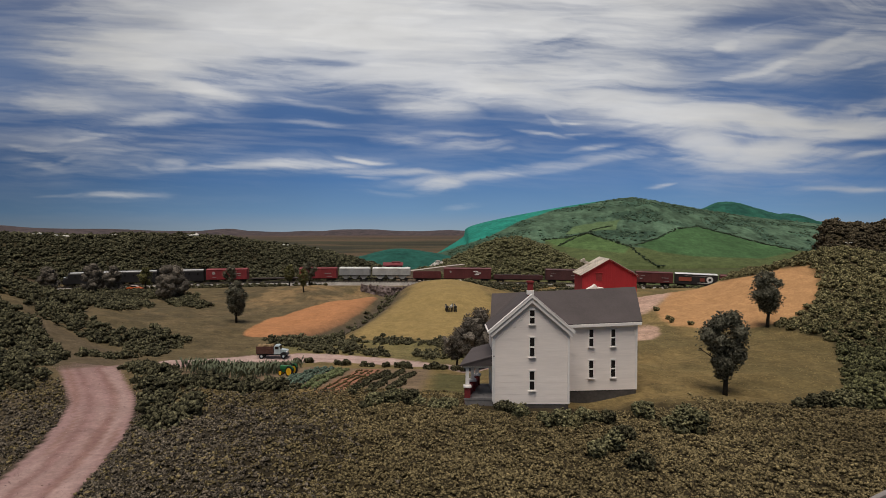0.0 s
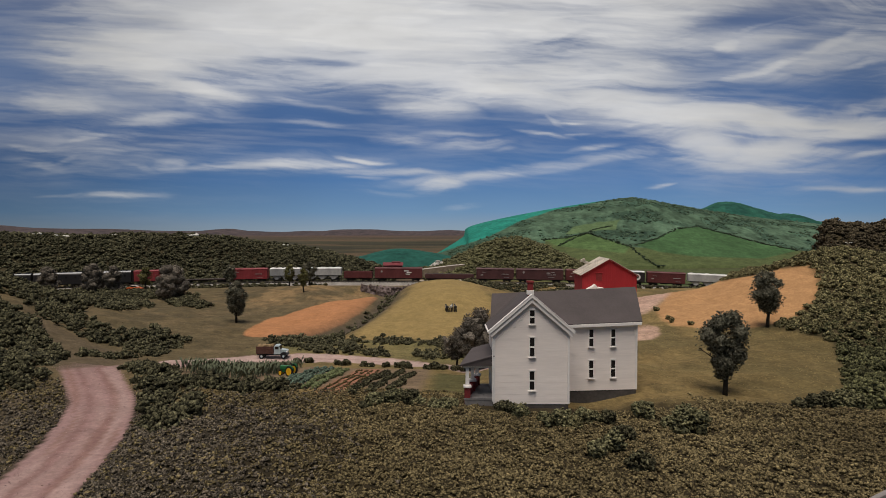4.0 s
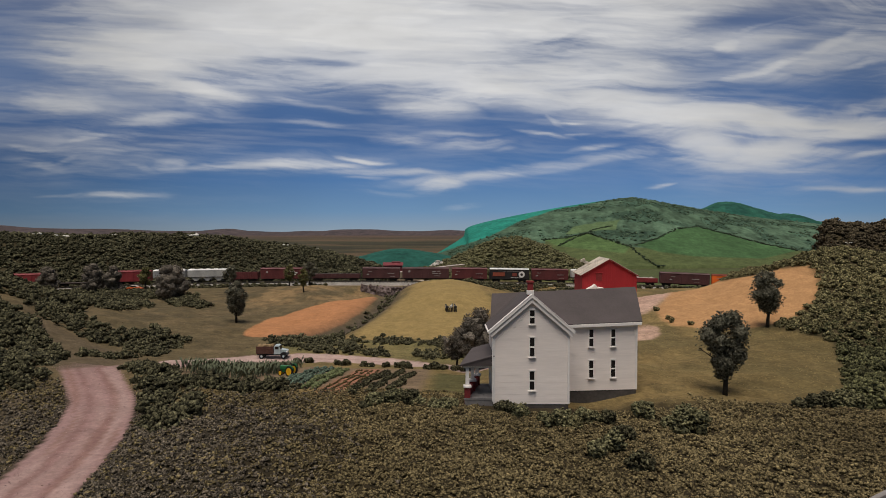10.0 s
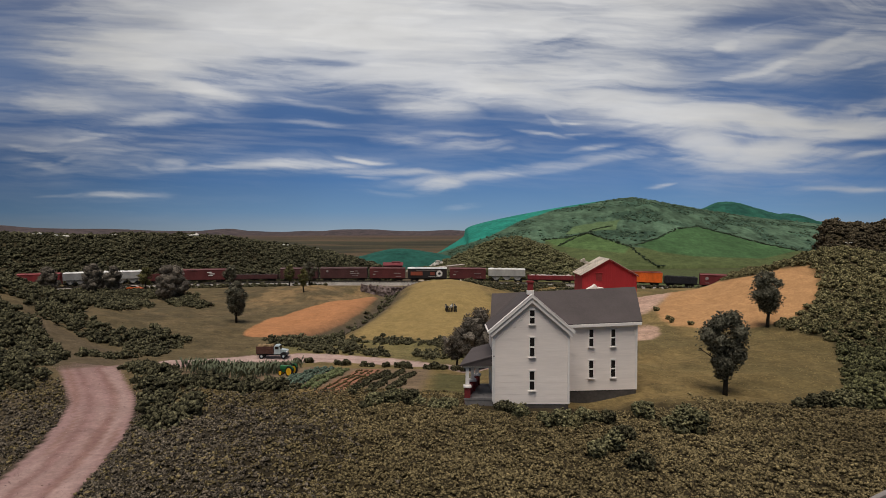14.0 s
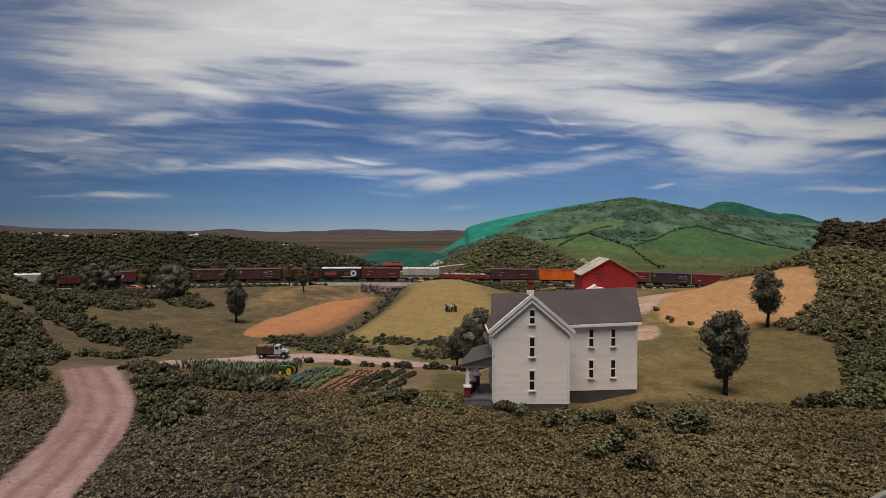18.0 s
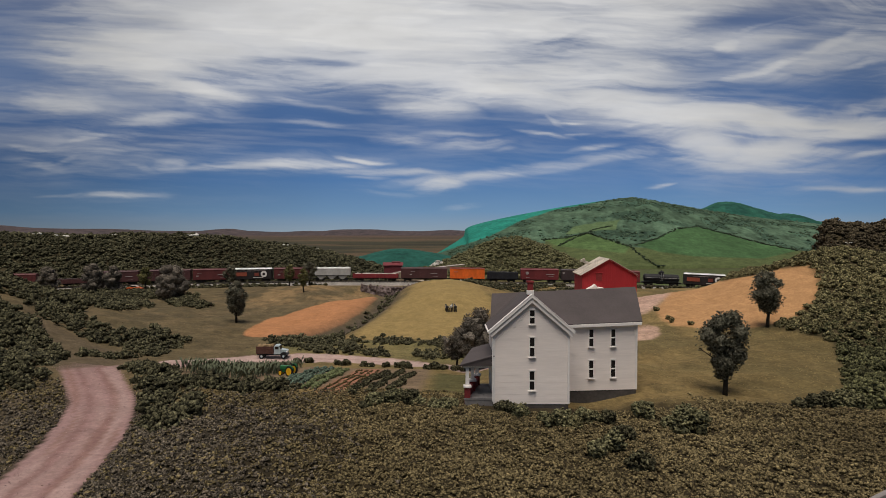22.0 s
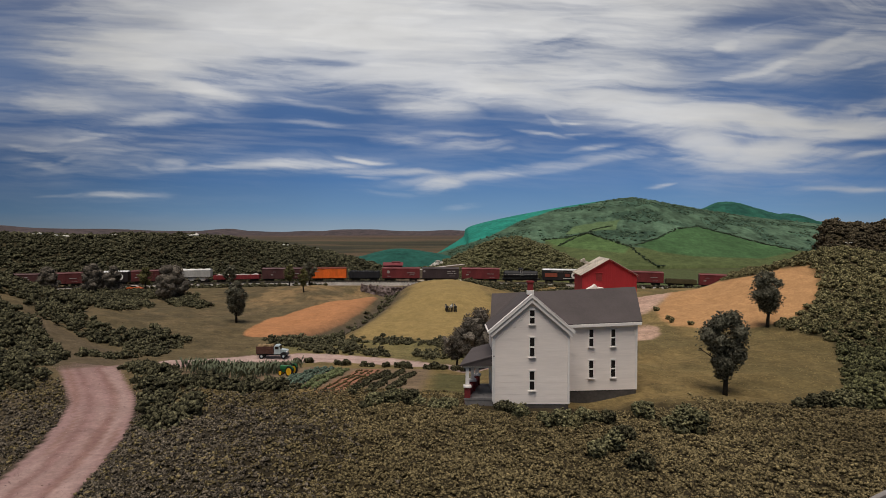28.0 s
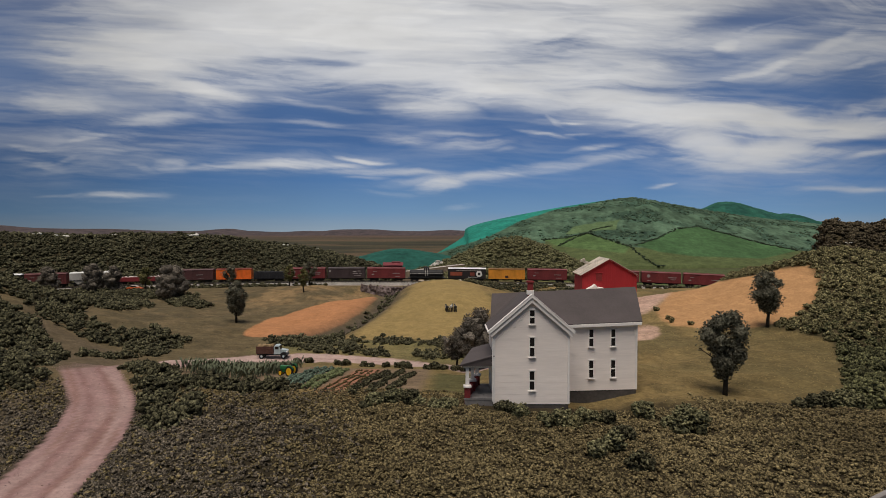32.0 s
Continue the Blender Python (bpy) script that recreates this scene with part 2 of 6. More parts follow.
def land(x, y):
    """Height of the ground at x, y (arrays)."""
    valley = np.interp(y, (0, 34, 56, 65, 80, 92, 115, 150, 185, 205, 300), (0.6, 0, 0, -1, -3.6, -5, -4.8, -3.8, -3.2, -3.0, -4))
    shelf = np.interp(y, (0, 34, 57, 90, 130, 160, 190, 205, 300), (0.6, 0, -0.4, 0.2, 0.2, -1, -3.2, -3.6, -4))
    w = step(-3, 10, x - np.maximum(0, y - 60) * 0.25)
    z = valley * (1 - w) + shelf * w
    z = z + 5.4 * bell(x, y, 0, 158, 12, 22)                                         # gold hill
    z = z + 1.6 * bell(x, y, -38, 176, 14, 14)
    z = z + 19.5 * bell(x, y, -100, 94, 27, 25) + 1.5 * bell(x, y, -36, 61, 9, 6)     # near slope, and the rise that the road goes over
    crest = np.interp(x * 113 / np.maximum(y, 113), (29, 36, 39.2, 40.7, 45.3, 48.1, 51.3, 57.3, 62.2, 66.6, 70, 74, 77, 83, 130), (0, 1.4, 2.0, 2.5, 3.5, 4.5, 5.9, 7.3, 8.6, 10.3, 10.6, 10.2, 9.6, 8.8, 11))
    foot = np.interp(x, (40, 60, 80), (77, 66, 52))
    z = z + crest * step(foot, 113, y) * (1 - 0.9 * step(115, 142, y))              # tan hill and the shrubby slope
    brow = np.interp(x * 150 / np.maximum(y, 120), (89, 93, 96, 100, 101.5, 103, 106), (19.0, 19.3, 18.6, 18.7, 18.4, 18.4, 19.6))
    ridge = brow * step(85.5, 91, x * 150 / np.maximum(y, 120) + 3 * (fbm(y / 5, x / 5, 24, 3) - 0.5)) * np.exp(-0.5 * ((y - 150) / 15) ** 2) * step(420, 300, x)
    z = np.where(ridge > 0.3, np.maximum(z, ridge - 3), z)
    z = z - 2.0 * np.exp(-0.5 * (along(x, y, GULLY) / 2.2) ** 2) * step(108, 118, y) - 4.2 * bell(x, y, -18, 183.5, 8, 5.5) - 2.0 * bell(x, y, -21, 170, 6, 7)
    d, rail = near_track(x, y)
    bank = step(6, 40, d) * (1 + 0.16 * (fbm(x / 9, y / 14, 28, 3) - 0.5) * step(20, 36, d)) * step(78, 48, d)
    z = z + bank * np.interp(x, (-90, -83, -66, -48, -31, -17), (15.2, 14.4, 12.2, 9.6, 5.0, 0)) * step(420, 300, y) * step(-420, -200, x)
    z = z + 14.2 * bell(x, y, 27, 246, 18, 20)
    bed = np.maximum(step(13, 4.2, np.abs(d)), step(7, 4.2, np.abs(d)))
    z = z * (1 - bed) + (rail - 1.05) * bed
    far = step(300, 900, np.hypot(x, y))
    z = z * (1 - far) - 6 * far
    z = z - 0.9 * bell(x, y, 13.0, 55.6, 2.6, 2.2)
    rough = step(60, 50, y) * (1 - step(3.4, 2.6, along(x, y, ROAD)))
    calm = (1 - bed) * (1 - 0.9 * bell(x, y, 9, 55, 6, 4)) * step(300, 200, y)
    return z + ((fbm(x / 0.7, y / 0.7, 21, 3) - 0.5) * (0.16 + 0.75 * rough) + (fbm(x / 7, y / 7, 22, 3) - 0.5) * 0.9) * calm


def land_at(x, y):
    return float(land(np.array([float(x)]), np.array([float(y)]))[0])


def spread(lo, hi, first, grow):
    """Steps from lo outwards to hi that grow by the factor."""
    out, p, d = [], lo, first
    while abs(p) < abs(hi):
        d *= grow
        p += d
        out.append(p)
    return out


def axis(marks, a, b, grow=1.22):
    """Coordinates: even steps between marks (start, stop, step), then growing out to a and b."""
    core = np.concatenate([np.arange(p, q, d) for p, q, d in marks])
    right = spread(core[-1], b, marks[-1][2], grow)
    left = spread(core[0], a, -marks[0][2], 1.22)
    return np.array(sorted(left) + list(core) + right)


ROAD = curve_line([(-19.5, 18), (-22, 30), (-23.2, 36), (-24.5, 42), (-26.4, 48), (-28.5, 52.4), (-31.9, 57.4), (-35, 62.5), (-36, 72), (-35.2, 80), (-32.5, 88), (-27.5, 93), (-21, 94.4), (-14, 93.5), (-5, 91), (1, 86), (5, 80)])
LANE = curve_line([(18, 83), (26, 85.5), (29, 91), (28.6, 97), (29.5, 104), (34, 109), (39.5, 113), (41, 116), (42, 118)])
HILLSIDE = ((36.2, 53.2), (37.6, 58.6), (43.4, 68.1), (47.9, 76.6), (49.1, 80.3), (47.9, 82.9), (46.1, 86), (46.8, 88.4), (50, 89.3), (54.9, 93.2), (58.1, 97.5), (60.6, 102.2), (62.4, 107.6),
            (58.5, 110.8), (54.5, 110.5), (50, 112.5), (51, 116), (60, 124), (72, 136), (130, 136), (130, 52), (60, 49))
LEFT_FIELD = ((-36.2, 116), (-35.4, 113), (-30, 109.5), (-26.4, 112.5), (-24, 118.8), (-20.6, 128), (-17.6, 141), (-16, 154), (-18, 160), (-25.3, 157.5), (-31.9, 147), (-36.2, 132))
GOLD_FIELD = ((-16.5, 110), (-14.8, 126), (-11.2, 135.5), (-8.2, 146.5), (-6.5, 160), (-5, 178), (7, 178), (10, 152), (11.5, 136), (9, 114), (1.6, 109.5), (-8, 110.5))
TAN_FIELD = ((35.2, 105), (33.8, 97), (34, 93), (37.7, 89.8), (43.4, 88), (47.1, 88.5), (50.1, 89.6), (55.4, 93.4), (58.4, 97.5), (61, 102.3), (62.8, 108.5), (58.5, 111.5), (52.3, 114), (48, 122), (44, 126), (41, 119), (38.5, 110))
YARD = ((30.5, 103), (33.5, 104), (36.5, 107.5), (40.5, 114), (45, 124), (46, 134), (37, 132), (34.5, 121), (31, 112))
BARE_SLOPE = ((-66, 98), (-49.7, 89.5), (-41, 84), (-34.5, 63), (-36, 59), (-44, 66), (-52.6, 82), (-60.7, 92))
GARDEN = ((-27.5, 59), (-15.6, 57.5), (-2.0, 57.0), (-1.5, 83.5), (-14.5, 83.5), (-26.5, 85))


def inside(x, y, poly):
    hit = np.zeros(np.shape(x), bool)
    for (ax, ay), (bx, by) in zip(poly, poly[1:] + poly[:1]):
        if ay != by:
            hit ^= ((ay > y) != (by > y)) & (x < (bx - ax) * (y - ay) / (by - ay) + ax)
    return hit


def soft_inside(x, y, poly, edge):
    d = along(x, y, poly + poly[:1])
    return step(-edge, edge, np.where(inside(x, y, poly), d, -d))


def cover(x, y):
    """Colour of the ground at x, y."""
    wob = (fbm(x / 3, y / 3, 11, 3) - 0.5)
    n1, n2 = fbm(x / 9, y / 9, 3, 4), fbm(x / 1.2, y / 1.2, 4, 3)
    c = np.zeros((*np.shape(x), 3))

    def lay(colour, mask):
        c[:] = c * (1 - mask[..., None]) + np.array(colour) * mask[..., None]

    lay((0.165, 0.12, 0.052), np.ones(np.shape(x)))                    # dry olive grass
    lay((0.205, 0.145, 0.062), step(0.5, 0.62, n1))
    lay((0.115, 0.092, 0.042), step(0.48, 0.36, n1) * 0.7)
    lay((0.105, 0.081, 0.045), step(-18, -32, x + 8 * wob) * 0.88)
    lay((0.16, 0.116, 0.064), step(-18, -32, x + 8 * wob) * step(0.5, 0.66, fbm(x / 3, y / 6, 16, 5)) * 0.6)       # brown pasture under the ridge, with its shade put into the colour
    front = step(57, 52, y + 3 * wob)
    lay((0.032, 0.025, 0.014), front)                                     # scrub in front; near-black, putting the shade between turf crumbs into the soil
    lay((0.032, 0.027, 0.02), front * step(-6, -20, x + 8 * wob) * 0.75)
    lay((0.13, 0.1, 0.066), front * step(-24, -30, x + (y - 40) * 0.35) * step(12, 26, y) * 0.6)
    lay((0.225, 0.15, 0.075), soft_inside(x + 8 * wob, y + 16 * wob, ((-46, 150), (-50, 190), (-24, 194), (-20, 175), (-26, 158)), 4) * step(0.3, 0.55, fbm(x / 4, y / 9, 5, 4)))
    lay((0.09, 0.072, 0.04), step(-36, -46, x) * step(90, 100, y) * step(0.5, 0.62, fbm(x / 5, y / 8, 6, 4)) * 0.7)
    lay((0.07, 0.056, 0.032), step(-16, -30, x) * step(94, 100, y) * step(0.52, 0.66, fbm(x / 1.6, y / 2.6, 14, 4)) * 0.55)
    lay((0.115, 0.088, 0.04), step(12, 16, x) * step(90, 80, y) * step(50, 53, y) * step(0.52, 0.62, fbm(x / 1.8, y / 3, 7, 4)) * 0.6)
    lay((0.112, 0.086, 0.038), step(24, 34, x + 6 * wob) * step(88, 80, y) * step(52, 56, y) * 0.6)
    lay((0.255, 0.182, 0.074), soft_inside(x + wob, y + 2 * wob, GOLD_FIELD, 1.2))
    lay((0.375, 0.175, 0.08), soft_inside(x + 0.8 * wob, y + wob, LEFT_FIELD, 0.4))
    lay((0.385, 0.215, 0.1), soft_inside(x + wob, y + wob, TAN_FIELD, 0.5))
    lay((0.165, 0.118, 0.075), soft_inside(x + 0.5 * wob, y + wob, GARDEN, 0.5))
    lay((0.07, 0.068, 0.028), soft_inside(x + wob, y + 2 * wob, ((-1.2, 56), (3.2, 56), (3.2, 76), (-0.6, 79)), 0.6) * 0.85)
    lay((0.26, 0.125, 0.078), soft_inside(x, y + wob, ((-11.0, 55), (-8.3, 55), (-8.2, 82.5), (-11.2, 82.5)), 0.3))
    lay((0.075, 0.06, 0.045), np.exp(-0.5 * (along(x, y, GULLY) / 2.6) ** 2) * step(108, 116, y))
    d = along(x, y, ROAD)
    lay((0.285, 0.182, 0.172), step(2.46, 2.3, d + 0.5 * wob))
    side = x - np.interp(y, [q[1] for q in ROAD if q[1] < 66], [q[0] for q in ROAD if q[1] < 66])
    lay((0.345, 0.24, 0.218), step(2.35, 1.9, d) * step(0.45, 0.62, fbm(side / 0.7, y / 9, 12, 3)) * 0.8)
    lay((0.215, 0.122, 0.1), step(2.4, 2.0, d) * step(0.54, 0.7, fbm(side / 0.5 + 9, y / 11, 19, 3)) * 0.7 * step(68, 62, y))
    lay((0.41, 0.3, 0.265), step(2.5, 2.1, d + 0.5 * wob) * step(72, 84, y) * 0.85)
    rut = step(90, 75, y) * np.exp(-0.5 * ((np.abs(d) - 0.85) / 0.22) ** 2) + 0.5 * np.exp(-0.5 * (d / 0.25) ** 2)
    lay((0.205, 0.115, 0.104), rut * step(0.3, 0.6, n1 + 0.3 * wob) * 0.85)
    d = along(x, y, LANE)
    lay((0.4, 0.265, 0.2), step(2.6, 2.0, d + 1.4 * wob) * step(96, 92, y))
    lay((0.4, 0.27, 0.21), soft_inside(x + wob, y + 2 * wob, YARD, 1.0))
    lay((0.098, 0.074, 0.047), soft_inside(x + wob, y + wob, BARE_SLOPE, 1.0) * (0.6 + 0.4 * n2))
    lay((0.118, 0.116, 0.05), step(2.2, 3, along(x, y, ROAD)) * soft_inside(x + 2 * wob, y + 2 * wob, ((-30, 96), (6, 92), (8, 108), (-28, 109)), 1.5) * 0.55)
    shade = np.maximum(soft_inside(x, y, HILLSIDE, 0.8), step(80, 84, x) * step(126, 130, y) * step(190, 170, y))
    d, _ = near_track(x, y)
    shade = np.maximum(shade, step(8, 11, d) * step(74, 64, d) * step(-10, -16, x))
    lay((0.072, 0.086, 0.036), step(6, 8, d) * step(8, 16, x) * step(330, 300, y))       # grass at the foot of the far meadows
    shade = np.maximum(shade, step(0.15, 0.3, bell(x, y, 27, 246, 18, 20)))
    lay((0.04, 0.033, 0.018), shade * 0.9)                              # ground under the shrubs, near-black: the shade between them put into its colour
    lay((0.11, 0.072, 0.054), step(0, 4, (-124 - x) * 0.45 + 9 - d) * step(5, 7, d) * step(-200, -160, x))
    lay((0.27, 0.235, 0.205), step(6.6, 4.6, np.abs(d) + wob))
    lay((0.44, 0.4, 0.36), step(3.2, 4.0, d) * step(10.5, 8.5, d) * step(-75, -60, x) * step(14, 6, x) * 0.9)      # pale service road beyond the rails
    far = step(280, 330, y) + step(150, 260, np.abs(x))
    lay((0.062, 0.052, 0.028), np.clip(far, 0, 1))
    plain = step(300, 380, y)
    bands = fbm(x / (0.16 * y + 30), np.log(np.maximum(y, 50)) * 9, 8, 5, 0.6)
    lay((0.115, 0.075, 0.044), step(0.5, 0.68, bands) * plain * 0.85)
    lay((0.035, 0.034, 0.02), step(0.46, 0.34, bands) * plain * 0.9)
    lay((0.03, 0.028, 0.018), step(0.56, 0.66, fbm(x / (0.12 * y + 20), np.log(np.maximum(y, 50)) * 24, 9, 4)) * plain * 0.8)
    lay((0.28, 0.13, 0.06), bell(x, y, -44, 370, 12, 16) * 0.9)
    lay((0.095, 0.06, 0.045), step(1000, 2400, y) * 0.7)
    lay((0.4, 0.34, 0.29), step(2.6, 1.8, np.minimum(along(x, y, [(-14, 268), (-9, 285), (-4, 305), (-1, 325), (-1.5, 380)]), along(x, y, [(-1, 322), (9, 332)])) + wob))
    soft = step(2.9, 2.4, along(x, y, ROAD))[..., None]
    c = (c * (1 + (0.3 - 0.18 * soft) * (n2[..., None] - 0.5))).clip(0.004, 1)
    fields = np.maximum.reduce([soft_inside(x, y, q, 0.8) for q in (LEFT_FIELD, GOLD_FIELD, TAN_FIELD)])[..., None]
    return np.concatenate([c, 1 - np.maximum(0.5 * soft, 0.45 * fields)], -1)


def build_ground():
    xs = axis([(-340, -130, 7.0), (-130, -60, 1.25), (-60, -42, 0.65), (-42, -14, 0.29), (-14, 60, 0.52), (60, 130, 1.25), (130, 380, 7.0)], -6000, 6000)
    ys = axis([(-80, 28, 5.0), (28, 68, 0.29), (68, 120, 0.55), (120, 215, 0.85)], -700, 9000, 1.045)
    x, y = np.meshgrid(xs, ys)
    z = land(x, y)
    h, w = x.shape
    i = np.arange(h * w).reshape(h, w)
    quads = np.stack([i[:-1, :-1], i[:-1, 1:], i[1:, 1:], i[1:, :-1]], -1).reshape(-1, 4)
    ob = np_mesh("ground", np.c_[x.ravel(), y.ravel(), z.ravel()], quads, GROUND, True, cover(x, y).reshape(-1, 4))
    tagged(ob, "model landscape of dry grass, fields and dirt roads", "ground", kind="structure")


build_ground()


# ---- painted hills behind ----
HEDGE_SPOTS, CANOPY_SPOTS = [], []


def far_hill(y0, y1, profile, colour, dark, label, patches=(), n=(300, 90), rough=1.6, tex=0.9, hedges=()):
    """A ridge at y1 with the given skyline (x, z), sloping down to the plain at y0. Patches are outlines in bearing and elevation (1/1120 of the distance) with a colour."""
    px, pz = zip(*curve_line(profile, 10))
    x, v = np.meshgrid(np.linspace(px[0], px[-1], n[0]), np.linspace(0, 1.25, n[1]))
    top = np.interp(x, px, pz)
    y = y0 + (y1 - y0) * v
    z = -7 + (top + 7) * np.where(v <= 1, step(-0.25, 1.0, v), 1 - 1.2 * (v - 1))
    z = np.where(v == 0, -7, z)
    canopy = 0.5 * fbm(x / 2.2, y / 4, 31, 3) + 0.5 * fbm(x / 5, y / 8, 33, 2)
    bear, rise = x / y * 1120, (z - 14.5) / y * 1120
    open_land = np.zeros(x.shape)
    c = np.ones((*x.shape, 3)) * np.array(colour)
    woods = step(0.38, 0.6, fbm(x / 12, y / 10, 14, 4))
    c = c * (1 - woods[..., None]) + np.array(dark) * woods[..., None]
    c = c * (1 + tex * (canopy - 0.5))[..., None]
    jit = (fbm(x / 5, y / 8, 16, 3) - 0.5) * 9
    for poly, col, bare in patches:
        k = soft_inside(bear + jit * bare, rise + 0.5 * jit * bare, poly, 1.0)[..., None]
        c = c * (1 - k) + np.array(col) * (0.88 + 0.24 * fbm(x / 9, y / 9, 18, 3))[..., None] * k
        open_land = np.maximum(open_land, k[..., 0])
    z = z + (canopy - 0.5) * rough * np.minimum(1, v * 3) * (1 - open_land)
    h, w = x.shape
    i = np.arange(h * w).reshape(h, w)
    quads = np.stack([i[:-1, :-1], i[:-1, 1:], i[1:, 1:], i[1:, :-1]], -1).reshape(-1, 4)
    if n[0] > 400:
        pick = np.random.default_rng(61).choice(x.size, 16000, replace=False)
        pick = pick[(open_land.flat[pick] < 0.2) & (v.flat[pick] < 1.02) & (v.flat[pick] > 0.2) & (woods.flat[pick] > 0.45)][:3600]
        CANOPY_SPOTS.append(np.c_[x.flat[pick], y.flat[pick], z.flat[pick]])
    spots = []
    for line in hedges:
        for (ax, ay), (bx, by) in zip(line, line[1:]):
            for t in np.arange(0, 1, 1.2 / max(2.3, math.hypot(bx - ax, by - ay))):
                j = np.argmin((bear - ax - t * (bx - ax)) ** 2 + (rise - ay - t * (by - ay)) ** 2)
                spots.append((x.flat[j], y.flat[j], z.flat[j]))
    if spots:
        HEDGE_SPOTS.append(np.array(spots))
    ob = np_mesh("backdrop_hill", np.c_[x.ravel(), y.ravel(), z.ravel()], quads, FARHILL, True, c.reshape(-1, 3))
    return tagged(ob, label, "hill", kind="structure")


def build_far_hills():
    low = ((171, -90), (180, -20), (216, -14), (256, -5), (289, -16), (334, -29), (430, -38), (640, -36), (640, -90))
    glade = ((216, -7.5), (232, 7), (265, 13), (314, 19), (305, 1), (265, -1))
    left = ((176, -17), (216, -14), (256, -5), (289, -16), (331, -29), (322, -40), (260, -34), (205, -28))
    right = ((342, -26), (375, -16), (416, 3), (452, 6), (505, -7.5), (567, -24), (628, -36), (567, -50), (444, -46), (383, -38))
    fringe = ((-30, -50), (-30, -20), (40, 30), (200, 62), (281, 72), (310, 60), (286, 52), (193, 35), (135, 16), (84, -10), (40, -25), (12, -33), (-12, -42))
    far_hill(300, 420, [(-6, -2), (13, 10), (19, 17.5), (62, 27), (111, 34.7), (130, 35), (169, 28), (205, 23), (245, 19), (300, 12)],
             (0.07, 0.115, 0.074), (0.045, 0.082, 0.056), "large green hill with dark woods and bright meadows",
             [(low, (0.078, 0.098, 0.04), 0.3), (glade, (0.1, 0.15, 0.07), 1.0), (left, (0.078, 0.128, 0.048), 0.2), (right, (0.052, 0.105, 0.044), 0.15),
              (fringe, (0.02, 0.19, 0.145), 0.25)], (460, 150), tex=1.5,
             hedges=[right[:7], left[:5], ((330, -26), (345, -40), (360, -52), (391, -70)), ((205, -28), (228, -16), (270, 2), (300, 8))])
    far_hill(430, 520, [(150, 8), (209, 31), (232, 38), (267, 29), (278, 28.2), (288, 27.4), (304, 22), (350, 15)],
             (0.024, 0.096, 0.068), (0.018, 0.07, 0.054), "distant teal green hill behind a larger one", tex=0.5)
    far_hill(290, 330, [(-66, -6), (-54, -1.5), (-49, 0.5), (-43, 1.0), (-37, 2.6), (-25, 5), (-12, 4), (4, 1), (20, -4)],
             (0.02, 0.092, 0.072), (0.018, 0.08, 0.064), "low teal hill at the edge of the plain", tex=0.3, rough=0.3)
    skyline = [(-2700, 54), (-2230, 46), (-2090, 39), (-1940, 27), (-1750, 22), (-1560, 21), (-1350, 13), (-1200, 11), (-1120, 13), (-1010, 22), (-940, 14), (-890, 11), (-760, 7), (-640, 12), (-560, 11), (-490, 18), (-330, 19), (-230, 13), (-100, 11), (30, 16), (120, 12), (400, 8), (900, 4)]
    far_hill(2500, 3000, skyline, (0.085, 0.064, 0.064), (0.05, 0.04, 0.042), "low brown hills on the far horizon", n=(400, 24), rough=2.5, tex=0.5)


build_far_hills()


